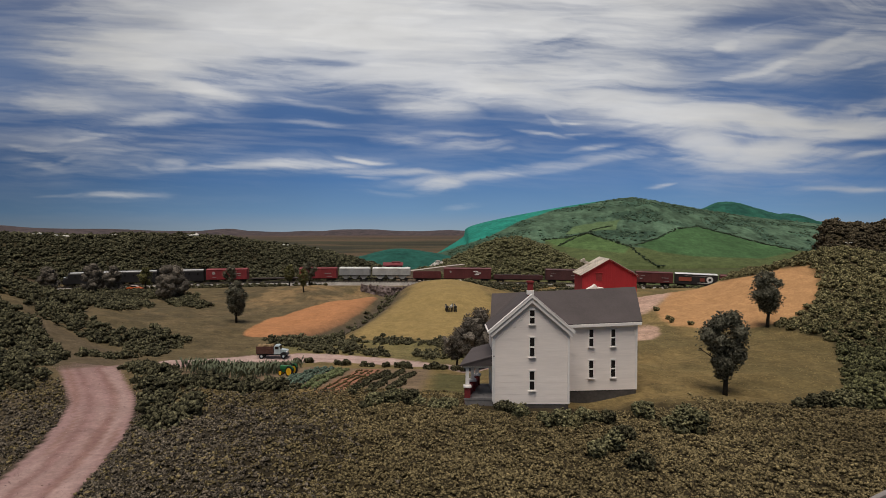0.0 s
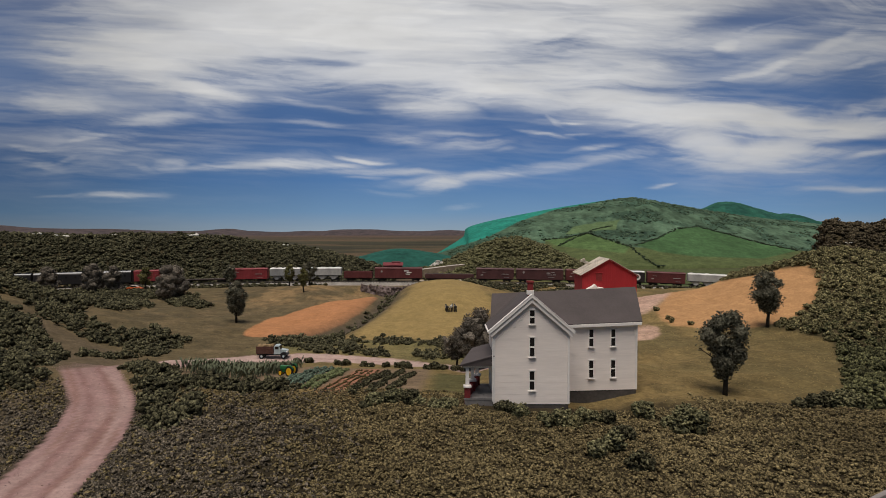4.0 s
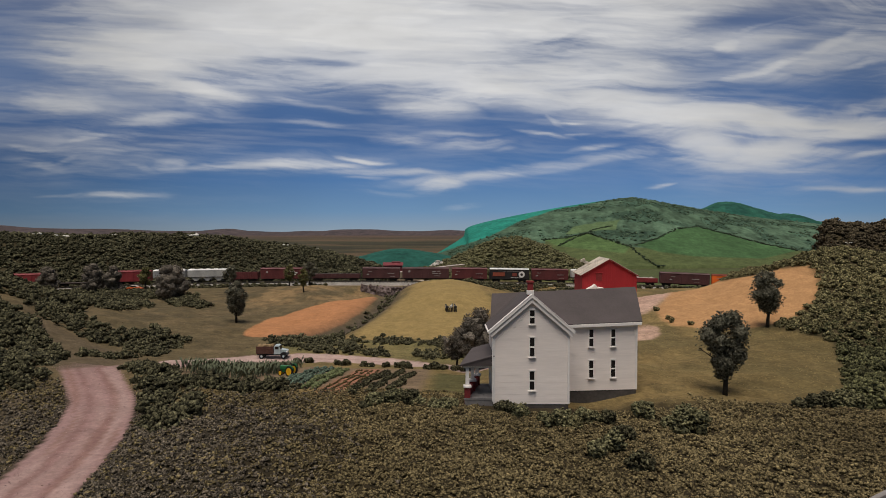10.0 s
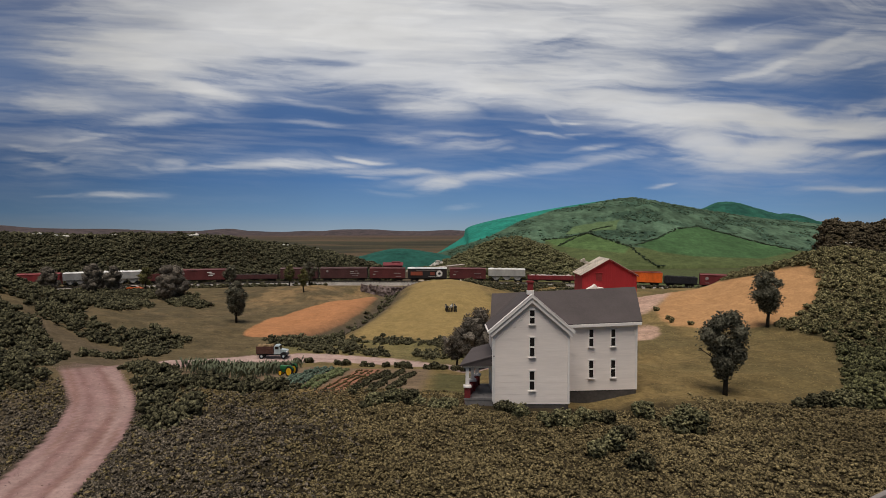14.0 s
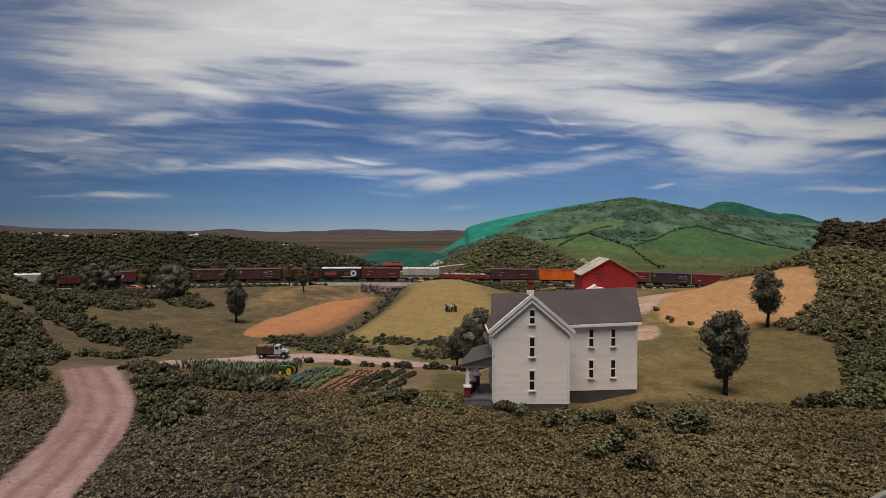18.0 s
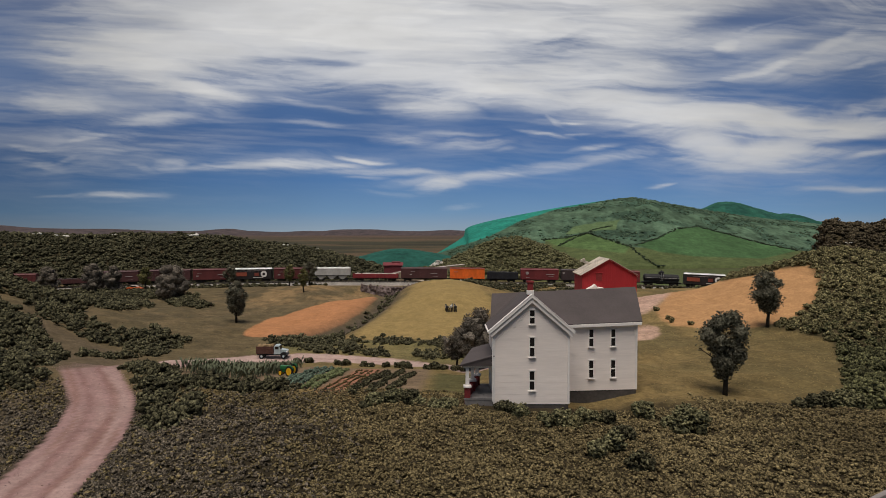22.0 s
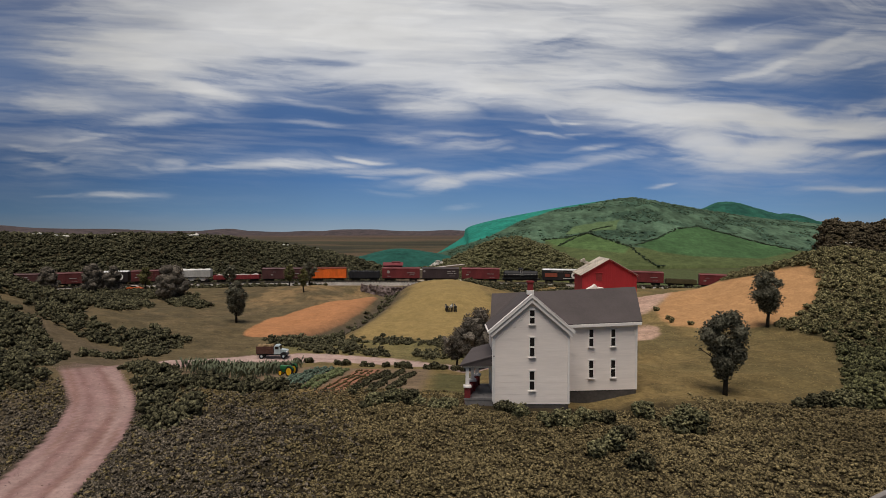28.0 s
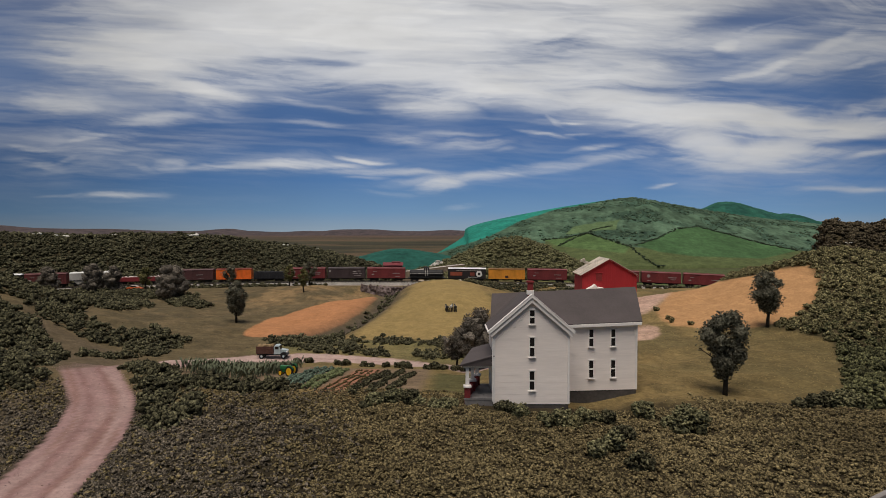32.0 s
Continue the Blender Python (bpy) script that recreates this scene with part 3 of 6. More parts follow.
# ---- sky board far behind ----
def build_sky():
    far = 7000.0
    px, py = np.meshgrid(np.concatenate([np.linspace(-260, -32, 20), np.linspace(-30, 1600, 702), np.linspace(1602, 1830, 20)]), np.concatenate([np.linspace(-420, -20, 24), np.linspace(-18, 425, 300)]))

    def srgb(*c):
        c = np.array(c) / 255.0
        return np.where(c < 0.04045, c / 12.92, ((c + 0.055) / 1.055) ** 2.4)

    def flow(sx, sy, seed, octaves=4, lean=0.0, gain=0.5):
        return fbm(px / sx, (py + lean * px) / sy, seed, octaves, gain)

    wx = px + (flow(260, 80, 41) - 0.5) * 90 + (flow(70, 26, 42) - 0.5) * 40 + (flow(22, 9, 54) - 0.5) * 14
    wy = py - 4 + (flow(240, 70, 43) - 0.5) * 20 + (flow(90, 26, 44) - 0.5) * 9 + (flow(30, 8, 55) - 0.5) * 3
    g = 1.0 * step(300, 110, py) * (1 - 0.42 * step(1080, 1320, px)) * (1 - 0.4 * step(150, -30, px))

    def patch(cx, cy, a, b, lean):
        t = radians(lean)
        u, v = (wx - cx) * math.cos(t) + (wy - cy) * math.sin(t), (wy - cy) * math.cos(t) - (wx - cx) * math.sin(t)
        return np.exp(-0.8 * ((np.abs(u) / a) ** 2.2 + (np.abs(v) / (1.08 * b)) ** 2))

    def cloud(cx, cy, a, b, lean, dense):
        core, halo = patch(cx, cy, a, b, lean), patch(cx, cy, 1.5 * a, 1.9 * b + 3, lean)
        np.maximum(g, dense * np.maximum(0.9 * core, 0.3 * halo), out=g)

    def clear(cx, cy, a, b, lean, much):
        g[:] = g * (1 - much * patch(cx, cy, a, b, lean))

    # open blue below the great cloud, then the holes in it
    clear(560, 226, 250, 66, 2, 0.97)
    clear(900, 232, 150, 40, 5, 0.97)
    clear(1050, 228, 62, 26, 8, 0.85)
    clear(270, 172, 130, 18, 9, 0.75)
    clear(60, 222, 120, 13, 3, 0.9)
    clear(420, 214, 90, 20, 2, 0.85)
    clear(150, 300, 330, 70, 0, 0.85)
    clear(1000, 320, 700, 42, -3, 0.9)
    clear(0, 62, 120, 17, 4, 0.75)
    clear(0, 126, 110, 20, 8, 0.78)
    clear(0, 20, 110, 18, 4, 0.6)
    clear(1470, 160, 130, 26, -6, 0.88)
    clear(1320, 148, 80, 10, -2, 0.45)
    clear(1240, 118, 70, 18, -6, 0.55)
    clear(1390, 78, 120, 15, -14, 0.6)
    clear(1310, 30, 110, 13, -14, 0.55)
    clear(1400, 22, 90, 16, -10, 0.45)
    clear(1010, 76, 80, 17, -8, 0.52)
    clear(1110, 120, 70, 9, 2, 0.3)
    clear(1550, 110, 60, 12, -12, 0.45)
    # the great cloud
    cloud(540, 34, 380, 66, 2, 1.8)
    cloud(240, 108, 180, 40, 12, 1.5)
    cloud(335, 146, 130, 26, 19, 1.45)
    cloud(150, 232, 260, 72, 4, 0.5)
    cloud(560, 70, 420, 70, 3, 1.45)
    cloud(760, 60, 260, 90, 6, 1.4)
    cloud(330, 80, 240, 42, 4, 1.55)
    cloud(690, 118, 270, 42, 4, 1.45)
    cloud(850, 150, 250, 34, 8, 1.35)
    cloud(385, 172, 80, 19, 26, 1.1)
    cloud(430, 190, 40, 8, 4, 0.9)
    cloud(745, 184, 80, 20, 8, 1.3)
    cloud(770, 204, 90, 5, 3, 0.62)
    cloud(960, 40, 130, 36, -14, 1.0)
    clear(360, 142, 56, 6, 8, 0.45)
    clear(560, 206, 130, 38, 3, 0.85)
    clear(-10, 50, 130, 70, 8, 0.6)
    clear(0, 128, 90, 26, 6, 0.6)
    clear(1310, 26, 90, 20, -12, 0.5)
    clear(1540, 118, 70, 26, -8, 0.45)
    clear(900, 214, 130, 22, 4, 0.7)
    clear(470, 102, 90, 6, 1, 0.22)
    clear(580, 84, 75, 5, 2, 0.26)
    clear(575, 106, 60, 7, 3, 0.32)
    clear(850, 88, 80, 6, 3, 0.18)
    # the bright band at the right
    cloud(1130, 176, 160, 22, 5, 1.4)
    cloud(1160, 214, 120, 17, 9, 1.15)
    cloud(1290, 208, 230, 26, 2, 1.6)
    cloud(1290, 258, 150, 28, 9, 1.4)
    cloud(1390, 266, 120, 26, -5, 1.5)
    cloud(1480, 222, 150, 21, -2, 1.5)
    cloud(1530, 190, 80, 12, -12, 0.9)
    cloud(1510, 276, 90, 6, -8, 0.7)
    clear(1312, 220, 34, 8, 8, 0.5)
    clear(1450, 224, 26, 6, 0, 0.42)
    clear(1462, 258, 34, 6, -4, 0.5)
    clear(1165, 184, 50, 6, 4, 0.35)
    clear(1530, 252, 60, 10, -3, 0.85)
    # upper right streaks
    cloud(1262, 78, 44, 13, -12, 1.0)
    cloud(1350, 116, 95, 9, -15, 0.95)
    cloud(1460, 74, 120, 12, -24, 0.72)
    cloud(1330, 46, 70, 5, -18, 0.62)
    cloud(1530, 108, 70, 6, -9, 0.6)
    cloud(1500, 20, 90, 12, -24, 0.6)
    # wisps
    clear(20, 216, 100, 20, 3, 0.6)
    cloud(96, 182, 80, 16, 3, 1.05)
    cloud(270, 208, 84, 12, -1, 1.1)
    cloud(380, 210, 90, 5, 5, 0.5)
    cloud(168, 240, 50, 9, -10, 0.72)
    cloud(235, 252, 120, 8, 6, 0.42)
    cloud(50, 258, 70, 7, 8, 0.6)
    cloud(60, 284, 80, 8, 10, 0.62)
    cloud(120, 282, 46, 6, -14, 0.6)
    cloud(205, 268, 40, 11, 4, 0.6)
    cloud(250, 292, 60, 6, 14, 0.5)
    cloud(318, 292, 44, 13, 6, 0.58)
    cloud(470, 289, 110, 8, -4, 1.15)
    cloud(560, 286, 80, 7, 2, 0.95)
    cloud(640, 276, 40, 4.5, 9, 1.0)
    cloud(680, 300, 150, 7, 1, 0.62)
    cloud(900, 299, 190, 9, -6, 0.68)
    cloud(1110, 270, 130, 10, -8, 0.72)
    cloud(785, 319, 46, 11, -10, 0.85)
    cloud(850, 306, 90, 8, -6, 0.55)
    cloud(690, 337, 55, 6, 4, 0.36)
    cloud(640, 311, 44, 3, 2, 0.4)
    cloud(720, 238, 62, 9, 2, 0.72)
    cloud(800, 234, 60, 5, 5, 0.55)
    cloud(815, 249, 62, 8, 3, 0.75)
    cloud(950, 239, 50, 4, 8, 0.95)
    cloud(1010, 242, 40, 3, -2, 0.6)
    cloud(1010, 222, 26, 3, 4, 0.7)
    cloud(982, 214, 18, 9, 50, 0.55)
    cloud(1050, 260, 46, 4, -5, 0.9)
    cloud(885, 262, 22, 4, -3, 0.45)
    cloud(540, 216, 60, 5, 2, 0.5)
    cloud(560, 184, 120, 5, 7, 0.42)
    cloud(505, 172, 60, 4, 8, 0.42)
    cloud(215, 346, 66, 5, 0, 0.72)
    cloud(120, 345, 60, 2.5, -2, 0.32)
    cloud(805, 361, 36, 5, -5, 0.42)
    cloud(1500, 333, 90, 5, 1, 0.55)
    cloud(1430, 306, 46, 3, -2, 0.5)
    cloud(1180, 324, 34, 2.5, -6, 0.5)
    sway = (flow(420, 150, 46, 3) - 0.5) * 0.5
    broad = fbm(wx / 230, (wy - 0.05 * wx) / 34, 45, 5, 0.5)
    fine = fbm(wx / 120, (wy + sway * px * 0.3) / 7, 47, 5, 0.6)
    fibre = step(0.26, 0.74, 0.72 * broad + 0.28 * fine)
    thin = step(0.3, 0.7, fbm(wx / 60, (wy - 0.08 * wx) / 5, 56, 4, 0.6))
    firm = step(0.6, 1.35, g)
    strand = 0.36 + 0.86 * fibre + 0.2 * (thin - 0.5)
    dens = g * (strand * (1 - firm) + (0.86 + 0.3 * (fibre - 0.5)) * firm)
    body = 1 - np.exp(-2.1 * np.clip(dens - 0.04, 0, None) ** 1.4)
    body = np.clip(body + 0.09 * step(0.5, 0.72, flow(220, 12, 49, 5, -0.05)) * step(350, 220, py), 0, 1)
    lum = 0.985 + 0.2 * (fbm(wx / 130, wy / 34, 51, 4) - 0.5) + 0.10 * (fbm(wx / 50, wy / 12, 57, 4) - 0.5)
    keys = (-420, 0, 120, 250, 320, 375, 408, 425)
    blue = np.stack([np.interp(py, keys, srgb_row) for srgb_row in zip(*[srgb(*c) for c in
                    ((80, 94, 122), (88, 103, 134), (79, 104, 144), (70, 104, 153), (84, 123, 171), (110, 144, 178), (140, 158, 174), (140, 158, 174))])], -1)
    blue = blue * (0.9 + 0.2 * fbm(px / 260, py / 120, 53, 3))[..., None]
    blue = blue * (1 - 0.5 * step(700, -40, px) * step(100, 330, py) - 0.2 * step(1300, 1620, px))[..., None]
    shade = step(300, 760, np.hypot(px - 784, (py - 250) * 1.1))[..., None]
    white = srgb(214, 213.5, 213) * lum[..., None] * (1 - 0.28 * shade)
    c = blue * (1 - body[..., None]) + white * body[..., None]
    h, w = px.shape
    i = np.arange(h * w).reshape(h, w)
    quads = np.stack([i[:-1, :-1], i[1:, :-1], i[1:, 1:], i[:-1, 1:]], -1).reshape(-1, 4)
    k = far / 1119.7
    pts = np.c_[((px - 784) * k).ravel(), np.full(px.size, far), (EYE_Z + (408 - py) * k).ravel()]
    m, n, l, p = nodes_of("cloudy_sky")
    at, em = n.new("ShaderNodeAttribute"), n.new("ShaderNodeEmission")
    at.attribute_name = "tint"
    l.new(at.outputs["Color"], em.inputs["Color"])
    l.new(em.outputs[0], n["Material Output"].inputs["Surface"])
    ob = np_mesh("backdrop", pts, quads, m, True, c.reshape(-1, 3))
    tagged(ob, "deep blue sky with streaked white clouds", "sky", kind="structure")


build_sky()


# ---- scattered foliage ----
def clump_forms(level, count, rough):
    """Lumpy balls."""
    forms = []
    for k in range(count):
        bm = bmesh.new()
        bmesh.ops.create_icosphere(bm, subdivisions=level, radius=1)
        for v in bm.verts:
            q = v.co * 1.7 + Vector((k * 9.1, 3.3, 7.7))
            v.co *= 0.8 + rough * noise.noise(q) + 0.6 * rough * noise.noise(q * 2.7)
        bm.verts.index_update()
        forms.append((np.array([v.co for v in bm.verts]), np.array([[v.index for v in f.verts] for f in bm.faces])))
        bm.free()
    return forms


FLECK = (np.array(((1, 0, 0), (-1, 0, 0), (0, 1, 0), (0, -1, 0), (0, 0, 1), (0, 0, -1)), float),
         np.array(((0, 2, 4), (2, 1, 4), (1, 3, 4), (3, 0, 4), (2, 0, 5), (1, 2, 5), (3, 1, 5), (0, 3, 5))))


def fluff_forms(count, flecks, size, seed, core=0.66):
    """Crumbs of foam over a rough core, as on dyed lichen and ground foam."""
    rng, forms = np.random.default_rng(seed), []
    for (cv, cf) in clump_forms(1, count, 0.8):
        vs, fs = [cv * core], [cf]
        base = len(cv)
        d = rng.normal(0, 1, (flecks, 3))
        d /= np.linalg.norm(d, axis=1)[:, None]
        d[:, 2] = np.abs(d[:, 2]) * 1.15 - 0.35
        for p in d * rng.uniform(0.62, 1.02, flecks)[:, None]:
            q = FLECK[0] * rng.uniform(0.5, 1.4, (6, 1)) * rng.uniform(0.65, 1.5, 3) * rng.uniform(size[0], size[1])
            turn = np.linalg.qr(rng.normal(0, 1, (3, 3)))[0]
            vs.append(q @ turn.T + p)
            fs.append(FLECK[1] + base)
            base += 6
        forms.append((np.concatenate(vs), np.concatenate(fs)))
    return forms


def crumb_forms(count, seed):
    rng = np.random.default_rng(seed)
    return [((FLECK[0] * rng.uniform(0.4, 1.5, (6, 1)) * rng.uniform(0.6, 1.4, 3)) @ np.linalg.qr(rng.normal(0, 1, (3, 3)))[0].T, FLECK[1]) for _ in range(count)]


TINY, LUMP, CRUMB = clump_forms(1, 6, 0.5), clump_forms(2, 6, 0.75), crumb_forms(14, 91)
COARSE, FINE = fluff_forms(8, 9, (0.3, 0.52), 92, 0.6), fluff_forms(8, 14, (0.26, 0.46), 93, 0.6)
LOBED = fluff_forms(6, 34, (0.2, 0.34), 94, 0.82)


def strew(pts, radii, forms, rng, squash=0.9):
    """Arrays of vertices and triangles for a clump at each point."""
    pick = rng.integers(0, len(forms), len(pts))
    vs, fs, base = [], [], 0
    for k, (fv, ff) in enumerate(forms):
        sel = np.flatnonzero(pick == k)
        if not len(sel):
            continue
        a = rng.uniform(0, 6.283, len(sel))
        rot = np.zeros((len(sel), 3, 3))
        rot[:, 0, 0], rot[:, 0, 1], rot[:, 1, 0], rot[:, 1, 1], rot[:, 2, 2] = np.cos(a), -np.sin(a), np.sin(a), np.cos(a), squash
        v = np.einsum("nij,vj->nvi", rot, fv) * radii[sel, None, None] + pts[sel, None, :]
        f = ff[None] + (base + np.arange(len(sel)) * len(fv))[:, None, None]
        vs.append(v.reshape(-1, 3))
        fs.append(f.reshape(-1, 3))
        base += len(sel) * len(fv)
    return np.concatenate(vs), np.concatenate(fs)


def sown(box, gap, mask, seed):
    """Jittered points over box (x0, x1, y0, y1) where mask(x, y) is larger than a throw."""
    rng = np.random.default_rng(seed)
    x, y = np.meshgrid(np.arange(box[0], box[1], gap), np.arange(box[2], box[3], gap))
    x, y = (x + rng.uniform(-0.5, 0.5, x.shape) * gap).ravel(), (y + rng.uniform(-0.5, 0.5, y.shape) * gap).ravel()
    keep = mask(x, y) > rng.uniform(0, 1, x.shape)
    keep &= np.abs(x) < 0.74 * np.maximum(y, 0) + 8
    return x[keep], y[keep], rng


def shrubs(name, box, gap, r, mask, material, forms, label, seed, category="shrubs"):
    x, y, rng = sown(box, gap, mask, seed)
    rad = rng.uniform(r[0], r[1], len(x))
    z = land(x, y) + rad * rng.uniform(-0.45, 0.75, len(x))
    v, f = strew(np.c_[x, y, z], rad, forms, rng)
    ob = np_mesh(name, v, f, material, False)
    return tagged(ob, label, category, kind="stuff")


def line_mask(points, width):
    line = curve_line(points)
    return lambda x, y: np.exp(-0.5 * (along(x, y, line) / width) ** 2)


def build_shrubs():
    def back(x, y):
        d, _ = near_track(x, y)
        return ((d > 8) & (d < 50) & (x < -13) & (d > (-124 - x) * 0.45 + 9)) * (0.97 - 0.25 * step(-34, -14, x))
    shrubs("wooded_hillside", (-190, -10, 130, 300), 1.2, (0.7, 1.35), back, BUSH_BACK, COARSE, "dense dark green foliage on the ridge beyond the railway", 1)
    shrubs("wooded_knoll", (-20, 76, 212, 254), 1.35, (0.7, 1.3), lambda x, y: step(0.03, 0.08, bell(x, y, 27, 246, 18, 20)) * (y < 252), BUSH_KNOLL, COARSE,
           "olive bushes covering a knoll beyond the railway", 2)
    hill = lambda x, y: soft_inside(x + 0.8 * (fbm(x / 2, y / 2, 81, 3) - 0.5), y, HILLSIDE, 0.35) * 0.98
    upper = lambda x, y: step(72, 90, y + 10 * (fbm(x / 5, y / 5, 85, 3) - 0.5))
    shrubs("hillside_shrubs", (30, 118, 64, 134), 0.78, (0.36, 0.72), lambda x, y: hill(x, y) * upper(x, y), BUSH_MID, FINE, "dense olive green shrubs on the hillside", 3)
    shrubs("hillside_shrubs", (30, 80, 49, 96), 0.74, (0.36, 0.74), lambda x, y: hill(x, y) * (1 - upper(x, y)), BUSH_HILL, FINE, "dense green shrubs low on the hillside", 28)
    shrubs("dark_ridge_shrubs", (64, 150, 122, 160), 1.0, (0.5, 1.0), lambda x, y: (x * 150 / y > 84.5) * 0.97, BUSH_BROWN, COARSE,
           "dark brown-green growth on the ridge", 4)

    def slope(x, y):
        clear = step(2.7, 3.3, along(x, y, ROAD))
        lower = soft_inside(x + 1.4 * (fbm(x / 2, y / 2, 83, 3) - 0.5), y, ((-76, 97), (-66, 94), (-60.4, 92.2), (-55.1, 86), (-52.6, 84), (-49.6, 81), (-44, 71.6), (-39.4, 62.5), (-35.9, 57.2), (-34.9, 54.6), (-36.2, 53), (-37.5, 50.2), (-60, 49), (-76, 70)), 0.5)
        wob = fbm(x / 3, y / 3, 62, 3) - 0.5
        band = np.maximum.reduce([soft_inside(x + 2.5 * wob, y + 4 * wob, q, 0.7) for q in (
            ((-88, 112), (-63.7, 109), (-55.7, 99.5), (-51.2, 100.2), (-45.7, 105), (-39.9, 101.2), (-40.8, 96), (-39.3, 86.5), (-42.3, 86.5), (-47.4, 90.5), (-50.3, 89.8), (-56.7, 93.8), (-62.6, 96.5), (-66.6, 98), (-88, 103)),
            ((-120, 196), (-108, 186), (-62, 113), (-64, 109), (-78, 109), (-104, 140)),
            ((-112, 186), (-98, 183), (-70.5, 150), (-63.9, 134.8), (-60.4, 115.5), (-64, 112.5)),
            ((-103, 190), (-81, 179.5), (-73.6, 166), (-79.4, 163), (-92.7, 174)),
            ((-77, 173), (-69, 170.5), (-54, 147), (-55.7, 142), (-62, 146)))])
        band = np.maximum(band, bell(x, y, -46, 82, 0.8, 1.3) + bell(x, y, -42.6, 84, 1.2, 1.4))
        return np.clip((lower + band) * clear, 0, 1) * (0.78 + 0.22 * step(0.35, 0.5, fbm(x / 4, y / 4, 61, 2)))
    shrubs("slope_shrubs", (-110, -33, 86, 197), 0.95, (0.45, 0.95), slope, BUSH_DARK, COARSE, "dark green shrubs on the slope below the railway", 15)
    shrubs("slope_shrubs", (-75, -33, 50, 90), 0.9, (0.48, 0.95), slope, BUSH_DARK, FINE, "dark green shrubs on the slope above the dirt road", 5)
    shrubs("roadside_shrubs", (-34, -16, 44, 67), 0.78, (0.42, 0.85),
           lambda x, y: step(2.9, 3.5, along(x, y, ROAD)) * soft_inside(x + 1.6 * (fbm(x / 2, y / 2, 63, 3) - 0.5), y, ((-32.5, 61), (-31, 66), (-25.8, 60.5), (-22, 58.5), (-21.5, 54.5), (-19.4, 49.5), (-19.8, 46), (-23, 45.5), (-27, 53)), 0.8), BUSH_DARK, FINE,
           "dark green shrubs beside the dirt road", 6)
    shrubs("hedge", (-26, -10, 54, 60), 0.5, (0.4, 0.78), line_mask([(-23.5, 57.6), (-18.5, 56.6), (-14.8, 57)], 0.8), BUSH_DARK, FINE, "low dark hedge along the vegetable garden", 7)
    shrubs("gully_shrubs", (-36, -8, 106, 200), 0.9, (0.35, 0.7), lambda x, y: 0.5 * np.exp(-0.5 * (along(x, y, GULLY) / 1.1) ** 2) * step(184, 178, y), BUSH_DARK, COARSE, "dark scrub along the gully", 9)

    def valley(x, y):
        wob = fbm(x / 2.5, y / 2.5, 65, 3) - 0.5
        near = np.maximum.reduce([soft_inside(x + 2.5 * wob, y + 4 * wob, q, 0.5) for q in (
            ((-31.8, 107.5), (-24.6, 113), (-16.3, 110.5), (-13.5, 105), (-16.6, 101), (-21, 104.5), (-26.6, 104)),
            ((-24, 103), (-17.4, 105), (-9.3, 100), (-7.9, 95.5), (-12, 95.2), (-19.2, 97)),
            ((-18, 109.5), (-13.6, 112), (-8.4, 111), (-6, 105.5), (-12.4, 104)),
            ((-8.3, 109.8), (-2.3, 107.8), (2, 107.2), (2, 103), (-4, 104.5)),
            ((-3.9, 99.5), (1.5, 103.8), (3.5, 95.5), (-4.5, 94.6)))])
        return near * (0.35 + 0.65 * step(0.38, 0.52, fbm(x / 2.2, y / 3.5, 66, 3))) * step(2.6, 3.2, along(x, y, ROAD))
    shrubs("valley_scrub", (-34, 12, 94, 117), 0.75, (0.3, 0.75), valley, BUSH_DARK, COARSE, "dark scrub patches beyond the dirt road", 10)

    def foot(x, y):
        d, _ = near_track(x, y)
        return step(5.5, 6.5, -d) * step(13, 9, -d) * step(0.4, 0.55, fbm(x / 7, y / 7, 67, 3))
    shrubs("trackside_scrub", (-120, 100, 120, 205), 1.1, (0.45, 0.95), foot, BUSH_DARK, COARSE, "scrub along the foot of the railway bank", 11)
    shrubs("knoll_scrub", (6, 36, 165, 196), 1.1, (0.5, 0.95), lambda x, y: step(0.38, 0.55, fbm(x / 6, y / 6, 69, 3)) * step(5, 9, x), BUSH_DARK, COARSE,
           "dark scrub between the gold hill and the railway", 12)
    def turf(x, y):
        m = step(2.4, 2.9, along(x, y, ROAD)) * step(57.5, 54, y + 0.12 * x * (x > 0) * step(20, 30, x)) * (0.88 + 0.12 * step(0.3, 0.55, fbm(x / 1.5, y / 1.5, 71, 3)))
        return m * (1 - soft_inside(x, y, ((3, 50.6), (12, 50.6), (22, 53), (22, 60), (3, 60)), 0.6))
    grey = lambda x, y: step(-4, -16, x + 10 * (fbm(x / 5, y / 5, 75, 3) - 0.5)) * (0.8 - 0.5 * step(48, 53, y))
    for seed, mat, share, name in ((13, TURF, lambda x, y: 1 - grey(x, y), "coarse olive and brown scrub turf"), (17, TURF_GREY, grey, "coarse greyish scrub turf beside the road")):
        shrubs("scrub_turf", (-40, 40, 32, 58), 0.155, (0.065, 0.175), lambda x, y: turf(x, y) * share(x, y), mat, CRUMB, name, seed, "turf")
        shrubs("scrub_turf", (-40, 40, 32, 58), 0.36, (0.08, 0.18), lambda x, y: 0.55 * turf(x, y) * share(x, y) * (0.3 + 0.7 * step(0.4, 0.58, fbm(x / 2.2, y / 2.2, 73, 3))), mat, COARSE, "taller tufts among the scrub turf", seed + 1, "turf")
    blade = paint("dry_grass_tufts", (0.235, 0.175, 0.078), 0.95, 0.2, island=0.3)
